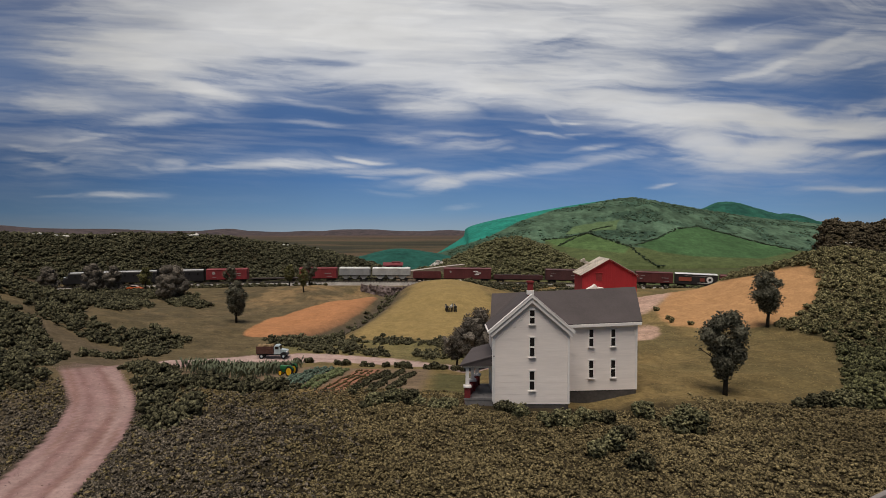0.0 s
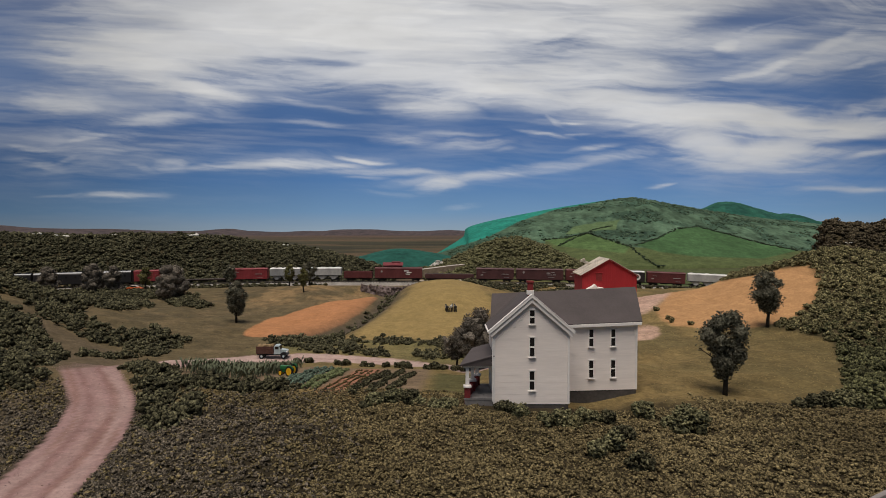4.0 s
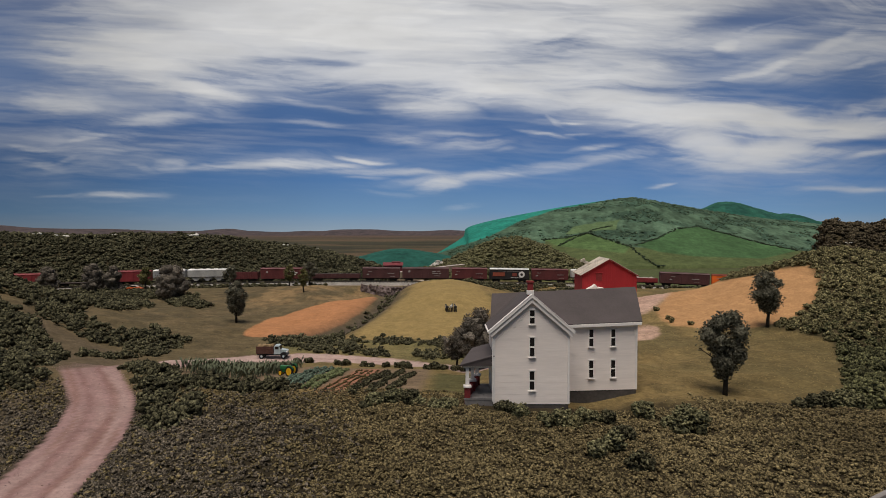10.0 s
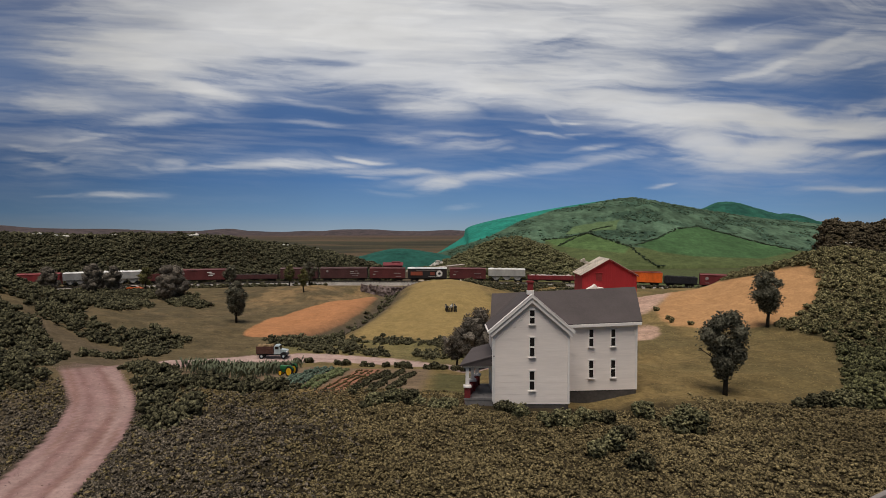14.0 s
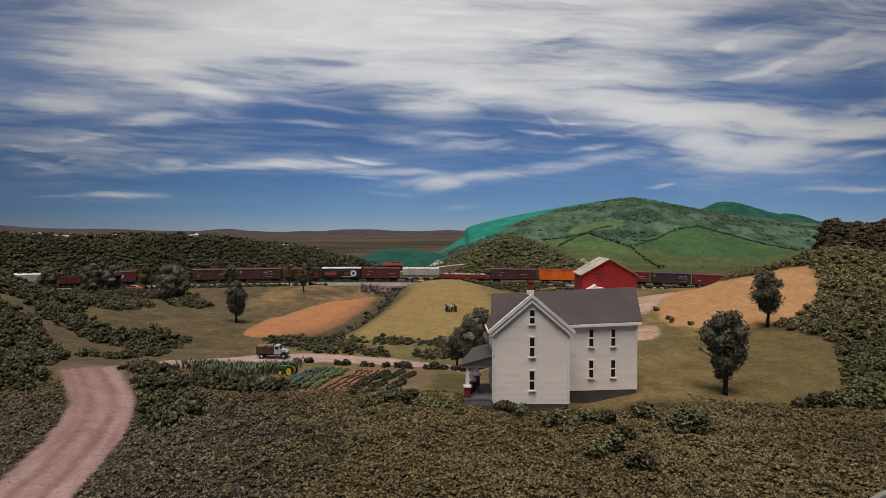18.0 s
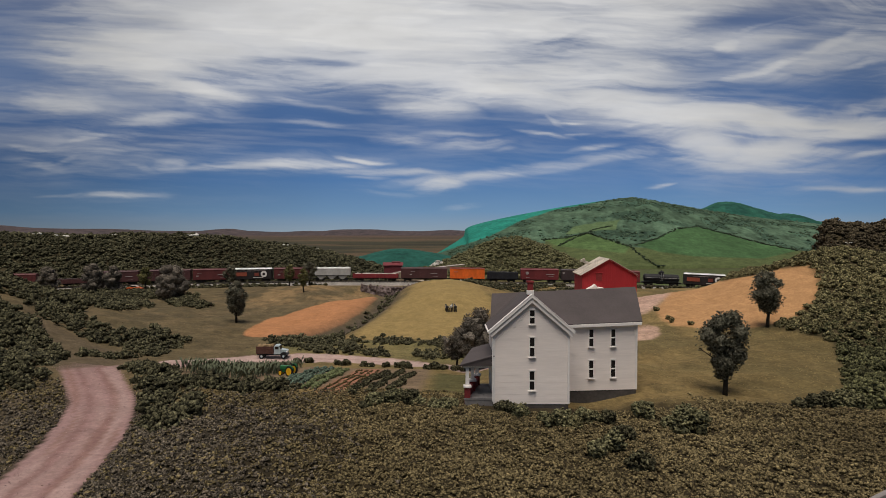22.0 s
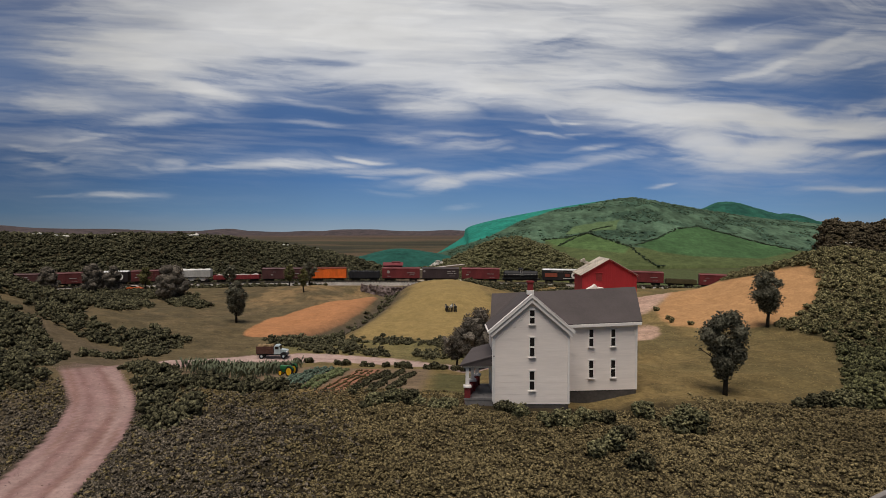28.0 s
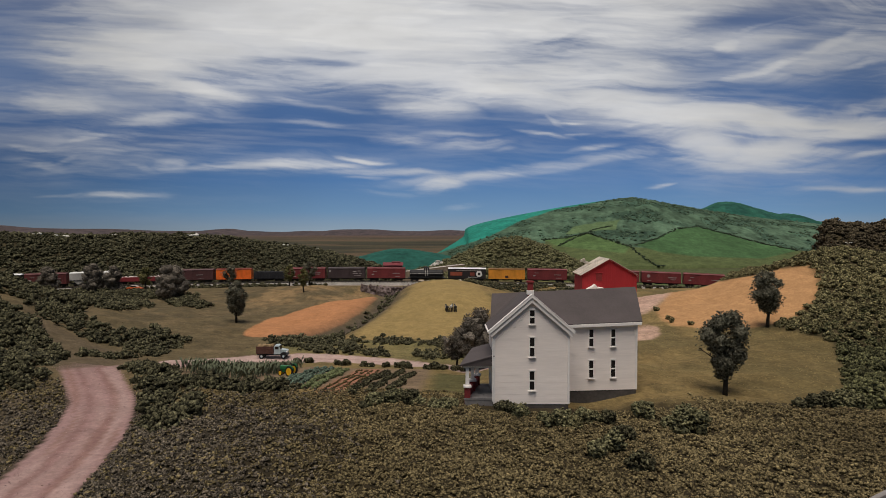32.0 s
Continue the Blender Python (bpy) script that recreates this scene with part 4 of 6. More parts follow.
    def lawn(x, y):
        return (1 - soft_inside(x, y, HILLSIDE, 0.3)) * step(54, 56, y + 0.25 * x) * (0.15 + 0.85 * step(0.42, 0.6, fbm(x / 1.6, y / 2.5, 77, 3))) * (1 - soft_inside(x, y, ((3, 50.6), (17, 50.6), (19, 62), (3, 62)), 0.6)) * (1 - soft_inside(x, y, TAN_FIELD, 1))
    shrubs("grass_tufts", (13, 52, 50, 96), 0.42, (0.03, 0.065), lawn, blade, CRUMB, "dry grass tufts on the lawn beside the farmhouse", 26, "grass")
    shrubs("grass_tufts", (-66, -14, 96, 196), 0.8, (0.04, 0.1), lambda x, y: 0.6 * step(0.45, 0.6, fbm(x / 3, y / 5, 79, 3)) * (1 - soft_inside(x, y, LEFT_FIELD, 1)) * (along(x, y, ROAD) > 4) * (along(x, y, GULLY) > 3),
           paint("brown_pasture_tufts", (0.17, 0.126, 0.066), 0.95, 0.2, island=0.35), CRUMB, "brown grass tufts over the pasture", 27, "grass")
    gravel = paint("pink_road_gravel", (0.3, 0.2, 0.185), 0.95, 0.15, island=0.2)
    shrubs("road_gravel", (-40, -10, 28, 70), 0.2, (0.02, 0.05), lambda x, y: 0.2 * step(3.0, 2.4, along(x, y, ROAD)) + 0.25 * np.exp(-0.5 * ((along(x, y, ROAD) - 2.7) / 0.3) ** 2),
           gravel, CRUMB, "loose pinkish gravel on the dirt road", 25, "gravel")
    rng = np.random.default_rng(16)
    for spots in CANOPY_SPOTS:
        v, f = strew(spots, rng.uniform(0.5, 1.1, len(spots)), CRUMB, rng, 0.7)
        tagged(np_mesh("far_woods", v, f, CANOPY, False), "grey-green woods on the far hill", "woods", kind="stuff")
    for spots in HEDGE_SPOTS:
        rad = rng.uniform(0.3, 0.6, len(spots))
        v, f = strew(spots + np.c_[rng.normal(0, 0.35, len(spots)), rng.normal(0, 0.5, len(spots)), rad * 0.3], rad, COARSE, rng)
        tagged(np_mesh("far_hedge", v, f, FARHEDGE, False), "dark hedges dividing the meadows of the far hill", "hedge", kind="stuff")


build_shrubs()


# ---- trees and bushes ----
def tree_parts(height, spread_r, seed, leaf, owner, full=1.0, low=0.22, shape=(0.45, 0.85, 1.0, 0.95, 0.7, 0.4), solid=0.74):
    """A tapered trunk, limbs and a crown of crumbs; shape is the crown's girth from foot to top."""
    rng, r2 = np.random.default_rng(seed), random.Random(seed)
    g = Geo()
    top = Vector((r2.uniform(-0.3, 0.3), r2.uniform(-0.3, 0.3), height * 0.62))
    mid = Vector((r2.uniform(-0.15, 0.15), r2.uniform(-0.15, 0.15), height * 0.28))
    w = height * 0.032
    g.tube((0, 0, -0.3), mid, w, w * 0.75, 8)
    g.tube(mid, top, w * 0.75, w * 0.3, 7)
    part("trunk", g, BARK, owner, smooth=True)
    g, tips = Geo(), []
    for i in range(9):
        a, k = i * 2.4 + r2.uniform(-0.4, 0.4), r2.uniform(0.0, 1.0)
        base = mid.lerp(top, k)
        end = base + Vector((math.cos(a), math.sin(a), r2.uniform(0.35, 0.9))) * spread_r * r2.uniform(0.6, 0.95) * (1 - 0.35 * k)
        g.tube(base, end, w * 0.36, w * 0.1, 5)
        tips.append(end)
        for _ in range(2):
            t2 = base.lerp(end, r2.uniform(0.4, 0.8))
            e2 = t2 + Vector((r2.uniform(-1, 1), r2.uniform(-1, 1), r2.uniform(0.2, 1))) * spread_r * 0.4
            g.tube(t2, e2, w * 0.18, w * 0.06, 4)
            tips.append(e2)
    part("limbs", g, BARK, owner)
    n = int(19 * full)
    lobes = rng.normal(0, 1, (n, 3))
    lobes /= np.linalg.norm(lobes, axis=1)[:, None]
    lobes[:, 2] = np.linspace(-0.95, 0.95, n)
    girth = np.interp(lobes[:, 2], (-1, -0.5, 0, 0.4, 0.8, 1), shape)
    lobes[:, :2] *= (girth / np.linalg.norm(lobes[:, :2], axis=1) * rng.uniform(0.3, 0.95, n))[:, None]
    lobes = np.c_[lobes[:, :2] * spread_r * 0.8, height * ((1 + low) / 2 + (0.86 - low) / 2 * lobes[:, 2])]
    big = rng.uniform(0.26, 0.46, n) * spread_r * (1 - 0.25 * np.abs(np.linspace(-1, 1, n)))
    pts = []
    for p, q in zip(lobes, big):
        d = rng.normal(0, 1, (140, 3))
        d /= np.linalg.norm(d, axis=1)[:, None]
        d *= rng.uniform(0.7, 1.1, (len(d), 1)) * (1 + 0.25 * np.sin(d[:, :1] * 5 + p[2] * 3) * np.cos(d[:, 1:2] * 6 + q * 9))
        pts.append(p + d * q * np.array((1, 1, 0.95)))
    pts = np.concatenate(pts + [np.array([tuple(p) for p in tips]) + rng.normal(0, 0.15, (len(tips), 3)) for _ in range(6)])
    pts = pts[(pts[:, 2] < height) & (pts[:, 2] > height * (low * 0.9 - 0.03))]
    v, f = strew(pts, rng.uniform(0.05, 0.115, len(pts)) * height / 8 * 1.1, CRUMB, rng, 0.85)
    v2, f2 = strew(lobes, big * solid, LUMP, rng, 0.95)
    v, f = np.concatenate([v, v2]), np.concatenate([f, f2 + len(v)])
    crown = np_mesh("crown", v, f, leaf, False)
    crown.parent = owner


def build_trees():
    def tree(x, y, height, spread_r, seed, leaf=LEAF, label="", full=1.0, low=0.22, shape=(0.45, 0.85, 1.0, 0.95, 0.7, 0.4), solid=0.74):
        t = thing("tree", x, y, land_at(x, y), seed * 47 % 360, label or "dark grey-green leafy model tree", "tree")
        tree_parts(height, spread_r, seed, leaf, t, full, low, shape, solid)
    tree(25.8, 57.5, 7.9, 2.5, 1, label="broad dark green tree standing on the lawn", full=1.9, low=0.16, shape=(0.2, 0.55, 0.95, 1.0, 0.72, 0.4))
    tree(45.0, 87.5, 8.0, 2.6, 2, label="dark green tree at the edge of the tan field", full=1.6, low=0.22, shape=(0.3, 0.85, 1.0, 0.8, 0.55, 0.4))
    tree(-40.4, 123.2, 8.4, 2.6, 3, label="dark slender tree beside the pasture", full=1.7, low=0.14, shape=(0.35, 0.9, 1.0, 0.75, 0.45, 0.2))
    tree(-118, 189, 7.6, 3.6, 4, LEAF_GREY, "round grey-green tree by the railway", full=2.4, low=0.0, shape=(0.95, 1.0, 0.9, 0.72, 0.45, 0.2), solid=0.92)
    tree(-101.5, 183, 8.2, 3.9, 5, LEAF_GREY, "round grey-green tree by the railway", full=2.4, low=0.0, shape=(0.95, 1.0, 0.9, 0.72, 0.45, 0.2), solid=0.92)
    tree(-95, 182, 7.6, 3.1, 6, LEAF_GREY, "round grey-green tree by the railway", full=2.4, low=0.0, shape=(0.95, 1.0, 0.9, 0.72, 0.45, 0.2), solid=0.92)
    tree(-88, 187, 7.0, 2.5, 7, LEAF_PALE, "yellow-green young tree by the railway")
    tree(-71, 165, 9.0, 4.6, 8, LEAF_GREY, "wide spreading dark tree by the railway", full=2.8, low=0.04, shape=(0.7, 1.0, 1.0, 0.75, 0.5, 0.3), solid=0.9)
    tree(-64, 190, 7.0, 2.5, 9, label="dark tree by the railway")
    tree(-47, 193, 6.8, 2.2, 10, LEAF_PALE, "olive tree by the railway")
    tree(-37.2, 168.5, 6.5, 1.8, 11, LEAF_PALE, "olive young tree by the pasture")
    tree(-40.5, 192, 7.6, 2.5, 12, label="dark tree by the railway")
    tree(4.6, 82, 8.0, 3.4, 13, LEAF_GREY, "grey-brown bushy tree behind the farmhouse", full=1.9, low=0.03)
    tree(1.8, 84, 5.4, 2.4, 14, LEAF_GREY, label="low grey-brown tree behind the farmhouse porch")


build_trees()


def bush_mesh(r, seed, material, wide=1.0, tall=1.0):
    """A bush of several round lobes, each a rough core under crumbs of foam."""
    rng = np.random.default_rng(seed)
    n = 4 + int(6 * r * wide)
    a, q = rng.uniform(0, 6.283, n), np.sqrt(rng.uniform(0, 1, n)) * 0.68
    size = r * rng.uniform(0.36, 0.56, n)
    lobes = np.c_[np.cos(a) * q * r * wide, np.sin(a) * q * r, np.maximum(size * 0.55, r * tall * rng.uniform(0.55, 1.15, n) * np.sqrt(1 - q ** 2))]
    pts = []
    for p, k in zip(lobes, size):
        d = rng.normal(0, 1, (int(26 + 34 * k), 3))
        d /= np.linalg.norm(d, axis=1)[:, None]
        pts.append(p + d * k * rng.uniform(0.78, 1.12, (len(d), 1)))
    low = lobes * np.array((1.1, 1.1, 0.35))
    pts = np.concatenate(pts)
    pts = pts[pts[:, 2] > 0.02]
    v, f = strew(pts, rng.uniform(0.085, 0.19, len(pts)), CRUMB, rng)
    for at, k in ((lobes, 0.86), (low, 0.9)):
        v2, f2 = strew(at, size * k, LUMP, rng)
        v, f = np.concatenate([v, v2]), np.concatenate([f, f2 + len(v)])
    return np_mesh("bush", v, f, material, False)


def build_bushes():
    def bush(x, y, r, seed, material, label, group, wide=1.0, tall=1.0):
        ob = bush_mesh(r, seed, material, wide, tall)
        ob.matrix_basis = pose(x * S, y * S, (land_at(x, y) - 0.05) * S)
        tagged(ob, label, "bush", group)
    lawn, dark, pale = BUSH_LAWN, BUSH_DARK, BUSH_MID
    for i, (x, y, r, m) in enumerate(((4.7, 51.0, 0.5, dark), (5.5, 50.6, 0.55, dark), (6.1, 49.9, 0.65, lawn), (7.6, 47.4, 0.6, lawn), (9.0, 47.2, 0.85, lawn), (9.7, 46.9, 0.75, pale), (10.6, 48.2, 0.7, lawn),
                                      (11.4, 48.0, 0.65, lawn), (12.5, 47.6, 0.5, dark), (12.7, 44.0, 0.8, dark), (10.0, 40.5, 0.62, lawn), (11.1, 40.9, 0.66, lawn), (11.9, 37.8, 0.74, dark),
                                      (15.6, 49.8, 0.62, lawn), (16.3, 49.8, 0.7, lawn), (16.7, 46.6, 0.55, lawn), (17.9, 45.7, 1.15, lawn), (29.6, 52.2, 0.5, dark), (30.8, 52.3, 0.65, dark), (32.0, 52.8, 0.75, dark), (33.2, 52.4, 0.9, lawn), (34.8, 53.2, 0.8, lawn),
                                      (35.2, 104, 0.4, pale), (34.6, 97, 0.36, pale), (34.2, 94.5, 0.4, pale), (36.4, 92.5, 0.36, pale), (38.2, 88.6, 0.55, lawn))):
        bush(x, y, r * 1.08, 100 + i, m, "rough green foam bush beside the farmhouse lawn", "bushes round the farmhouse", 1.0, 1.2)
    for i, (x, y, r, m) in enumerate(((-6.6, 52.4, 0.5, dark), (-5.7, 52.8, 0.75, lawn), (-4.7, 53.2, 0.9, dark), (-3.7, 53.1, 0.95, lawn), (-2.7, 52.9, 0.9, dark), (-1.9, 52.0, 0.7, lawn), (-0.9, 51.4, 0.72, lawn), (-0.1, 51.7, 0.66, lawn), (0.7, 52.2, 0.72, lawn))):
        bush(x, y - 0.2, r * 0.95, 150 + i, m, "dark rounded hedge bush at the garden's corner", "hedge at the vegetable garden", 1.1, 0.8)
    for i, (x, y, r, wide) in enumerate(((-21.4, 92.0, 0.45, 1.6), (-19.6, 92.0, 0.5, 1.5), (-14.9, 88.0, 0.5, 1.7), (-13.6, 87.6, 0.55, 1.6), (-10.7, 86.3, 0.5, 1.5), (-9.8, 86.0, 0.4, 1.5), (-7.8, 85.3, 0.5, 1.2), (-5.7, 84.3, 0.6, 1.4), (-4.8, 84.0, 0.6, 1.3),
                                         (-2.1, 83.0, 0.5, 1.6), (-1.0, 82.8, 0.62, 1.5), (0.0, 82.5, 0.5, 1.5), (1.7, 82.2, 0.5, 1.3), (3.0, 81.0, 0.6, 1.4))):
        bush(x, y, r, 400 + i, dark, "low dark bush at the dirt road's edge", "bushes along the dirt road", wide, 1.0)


build_bushes()


# ---- farmhouse ----
def lapped(parent, x0, x1, z0, z1, y, pitch=0.2, cut=None, shape=None):
    """Lapped boards, one part each, on a wall in the x-z plane; cut(z) gives the ends at a height."""
    z = z0
    while z < z1 - 0.01:
        t = min(z + pitch, z1)
        a0, b0 = cut(z) if cut else (x0, x1)
        a1, b1 = cut(t) if cut else (x0, x1)
        o = y - 0.017
        g = Geo().add([(a0, o, z), (b0, o, z), (b1, y - 0.008, t), (a1, y - 0.008, t), (a0, y + 0.015, z), (b0, y + 0.015, z), (b1, y + 0.015, t), (a1, y + 0.015, t)],
                      [(0, 1, 2, 3), (0, 4, 5, 1), (7, 6, 5, 4), (3, 2, 6, 7), (0, 3, 7, 4), (1, 5, 6, 2)])
        part("clapboard", shape(g) if shape else g, WHITE, parent)
        z = t


def window(parent, x, y, z, w, h, facing=-1):
    """A sash window: frame, two sashes' panes, sill and head. z is the sill's height."""
    f, o = facing, y + facing * 0.05
    g = Geo()
    for sx in (-1, 1):
        g.box(x + sx * (w / 2 + 0.03), o, z + h / 2, 0.06, 0.1, h, 0.01)
    g.box(x, o, z + h + 0.04, w + 0.16, 0.12, 0.08, 0.01)
    g.box(x, o + f * 0.01, z + h / 2, w, 0.08, 0.12, 0.01)
    win = part("window", g, TRIMW, parent)
    part("sill", Geo().box(x, o + f * 0.05, z - 0.05, w + 0.24, 0.2, 0.08, 0.01), TRIMW, win)
    for k in (0.25, 0.75):
        part("pane", Geo().box(x, o - f * 0.01, z + h * k, w, 0.03, h * 0.5 - 0.12), GLASS, win)
    return win


def roof_slab(g, p, q, r, s, thick=0.16):
    """A slab whose upper face is p q r s."""
    p, q, r, s = map(Vector, (p, q, r, s))
    n = (q - p).cross(s - p).normalized() * thick
    n = n if n.z > 0 else -n
    return g.add([p, q, r, s, p - n, q - n, r - n, s - n], [(0, 1, 2, 3), (7, 6, 5, 4), (0, 4, 5, 1), (1, 5, 6, 2), (2, 6, 7, 3), (3, 7, 4, 0)])


def build_farmhouse():
    house = thing("farmhouse", 4.2, 52.3, 0.0, 0, "white clapboard farmhouse with a dark grey shingle roof", "house")
    W, P, slope, top = 6.3, 4.0, 0.857, 9.23          # front gable: width, depth before the wing, roof pitch, ridge
    half, o = W / 2, 0.4
    E1 = top - slope * half - 0.25                    # wall plate
    gable = lambda z: (0.0, W) if z < E1 else ((z - E1) / slope, W - (z - E1) / slope)
    lapped(house, 0, W, 0.05, E1 + slope * half - 0.05, 0, cut=gable)
    part("wall_core", Geo().prism([(0.02, 0.0), (W - 0.02, 0.0), (W - 0.02, E1 - 0.1), (half, E1 + slope * half - 0.15), (0.02, E1 - 0.1)], 0.02, 1.6).box(half, 3.6, E1 / 2 - 0.1, W - 0.04, 4.2, E1 - 0.2), WHITE, house)
    for x in (0.06, W - 0.06):
        part("corner_board", Geo().box(x, -0.03, (E1 + 0.05) / 2, 0.17, 0.12, E1 - 0.05, 0.01), TRIMW, house)
    part("foundation", Geo().box(half, 2.0, -0.8, W - 0.1, 3.95, 1.7, 0.02), STONE, house, "grey stone foundation")
    for z, h in ((1.2, 1.62), (4.0, 1.62), (6.72, 1.2)):
        window(house, half + 0.05, 0, z, 0.38, h)
    # wing: set back, a little out of square
    E2, top2, D = 5.95, 8.75, 6.6
    T = Matrix.Translation((0.0, P - 0.3, 0)) @ Matrix.Rotation(radians(6), 4, "Z")

    def turned(g):
        g.v = [tuple(T @ Vector((v[0], v[1], v[2] * (1 + 0.0042 * (v[0] - 6)) if v[2] > 0 else v[2]))) for v in g.v]
        return g
    x1 = 13.55
    lapped(house, W - 0.5, x1, 0.0, E2, 0, shape=turned)
    part("wing_core", turned(Geo().prism([(0.04, -0.4), (D, -0.4), (D, E2 - 0.05), (D / 2, top2 - 0.3), (0.04, E2 - 0.05)], 1.7, x1 - 0.03, "x")), WHITE, house)
    part("corner_board", turned(Geo().box(x1 - 0.05, -0.03, E2 / 2, 0.16, 0.12, E2, 0.01)), TRIMW, house)
    part("foundation", turned(Geo().box((W + x1) / 2 - 0.3, D / 2, -1.05, x1 - W + 0.55, D - 0.06, 2.08, 0.02)), STONE, house, "grey stone foundation")
    for x in (9.25, 11.3):
        for z, h in ((1.15, 1.6), (3.98, 1.6)):
            w = window(house, x, 0, z, 0.38, h)
            w.matrix_basis = Matrix.Translation(T.translation * S) @ T.to_3x3().to_4x4()
    # roofs
    ez, back = top - slope * (half + o), 8.72
    g, yb = Geo(), P + D / 2 - 0.2
    roof_slab(g, (half, -0.35, top), (-o, -0.35, ez), (-o, P + 0.2, ez), (half, yb, back))
    roof_slab(g, (half, yb, back), (W + o, P - 0.3, ez), (W + o, -0.35, ez), (half, -0.35, top))
    part("gable_roof", g, SHINGLE, house)
    g = Geo()
    e2z = E2 + 0.12
    roof_slab(g, (0.75, D / 2, top2), (-0.1, -0.32, e2z), (x1 + 0.38, -0.32, e2z), (x1 + 1.2, D / 2, top2))
    roof_slab(g, (x1 + 1.2, D / 2, top2), (x1 + 1.8, D + 0.32, e2z), (1.9, D + 0.32, e2z), (0.75, D / 2, top2))
    part("wing_roof", turned(g), SHINGLE, house)
    part("fascia", turned(Geo().box((W + x1) / 2 + 0.35, -0.35, e2z - 0.2, x1 - W - 0.05, 0.08, 0.26, 0.01)), TRIMW, house)
    part("soffit", turned(Geo().box((W + x1) / 2 + 0.2, -0.16, e2z - 0.3, x1 - W - 0.1, 0.34, 0.05)), TRIMW, house)
    for sgn in (-1, 1):
        for name, y, dz, t, cut in (("bargeboard", -0.4, -0.02, 0.26, 0.0), ("frieze_board", -0.3, -0.36, 0.34, 0.2), ("rake_cap", -0.415, 0.05, 0.07, -0.05)):
            a, b = Vector((half, y, top + dz)), Vector((half + sgn * (half + o - cut), y, ez + dz + cut * slope))
            n = Vector((0, 0.42 if name == "rake_cap" else 0.06, 0))
            d = Vector((0, 0, t))
            part(name, Geo().add([a, b, b - d, a - d, a + n, b + n, b + n - d, a + n - d],
                                 [(0, 1, 2, 3), (7, 6, 5, 4), (0, 4, 5, 1), (1, 5, 6, 2), (2, 6, 7, 3), (3, 7, 4, 0)]), TRIMW, house)
    part("gutter", Geo().box(-o - 0.03, P / 2 - 0.3, ez - 0.12, 0.14, P + 0.2, 0.14, 0.03), TRIMW, house)
    part("downspout", Geo().tube((-o, -0.3, ez - 0.15), (-0.08, -0.12, ez - 0.75), 0.06, n=8).tube((-0.08, -0.12, ez - 0.75), (-0.08, -0.12, 0.3), 0.06, n=8), TRIMW, house)
    # chimney
    ch = part("chimney", Geo().box(half, 0.9, top + 0.35, 0.46, 0.5, 1.2, 0.02), BRICK, house, "red brick chimney")
    part("chimney_cap", Geo().box(half, 0.9, top + 0.95, 0.6, 0.64, 0.14, 0.02), BRICK, ch)
    part("chimney_flashing", Geo().box(half, 0.9, top + 0.05, 0.56, 0.62, 0.36, 0.02), TRIMW, ch)
    # porch on the far side
    px0 = -2.45
    back_x, deep, a, b = -1.25, 5.0, 3.32, 4.13
    out = lambda y: px0 + (back_x - px0) * y / deep            # outer edge of the floor
    floor = part("porch_floor", Geo().prism([(px0, 0.02), (0, 0.02), (0, deep), (back_x, deep)], 0.34, 0.5, "z"), PORCHGREY, house)
    for i in range(12):
        x0, x1b = px0 + 0.02 + i * 0.2, px0 + 0.2 + i * 0.2
        far0, far1 = (back_x + (x - px0) * back_x / px0 for x in (x0, x1b))
        part("floor_board", Geo().prism([(x0, 0.03), (x1b, 0.03), (far1, deep), (far0, deep)], 0.5, 0.53, "z"), PORCHGREY, floor)
    part("porch_skirt", Geo().box(px0 / 2, 0.1, 0.1, -px0 - 0.1, 0.12, 0.46, 0.01), PORCHGREY, house)
    for y in (0.3, 2.5, 4.6):
        x = out(y) + 0.22
        pier = part("porch_pier", Geo().box(x, y, 0.62, 0.5, 0.5, 1.55, 0.03), BRICK, house, "red brick porch pier")
        part("porch_post", Geo().prism([(x - 0.17, 1.5), (x + 0.17, 1.5), (x + 0.13, 3.05), (x - 0.13, 3.05)], y - 0.15, y + 0.15), TRIMW, pier)
        part("pier_cap", Geo().box(x, y, 1.46, 0.66, 0.66, 0.16, 0.02), TRIMW, pier)
    lean = math.degrees(math.atan2(px0 - back_x, deep))
    for y in (1.4, 3.55):
        part("porch_wall", Geo().box(0, 0, 0.85, 0.3, 1.7, 0.75, 0.02, pose(out(y) + 0.22, y, 0, 0, 0, lean)), BRICK, house, "low red brick porch wall")
    part("porch_beam", Geo().box(px0 / 2, 0.3, 3.14, -px0 + 0.1, 0.24, 0.28, 0.01), TRIMW, house)
    part("porch_beam", Geo().box(0, 0, 3.14, 0.24, 4.6, 0.28, 0.01, pose(out(2.5) + 0.22, 2.5, 0, 0, 0, lean)), TRIMW, house)
    part("porch_ceiling", Geo().prism([(px0, 0.1), (0, 0.1), (0, deep), (back_x, deep)], 3.25, 3.3, "z"), TRIMW, house)
    g = Geo()
    roof_slab(g, (px0 - 0.4, -0.12, a), (0.05, -0.12, b), (0.05, deep + 0.3, b + 0.06), (back_x - 0.3, deep + 0.3, 3.75), 0.1)
    part("porch_roof", g, SHINGLE, house)
    part("porch_gable", Geo().prism([(px0 - 0.32, a - 0.1), (0.05, a - 0.1), (0.05, b - 0.1)], -0.08, 0.0), SHINGLE, house)


build_farmhouse()


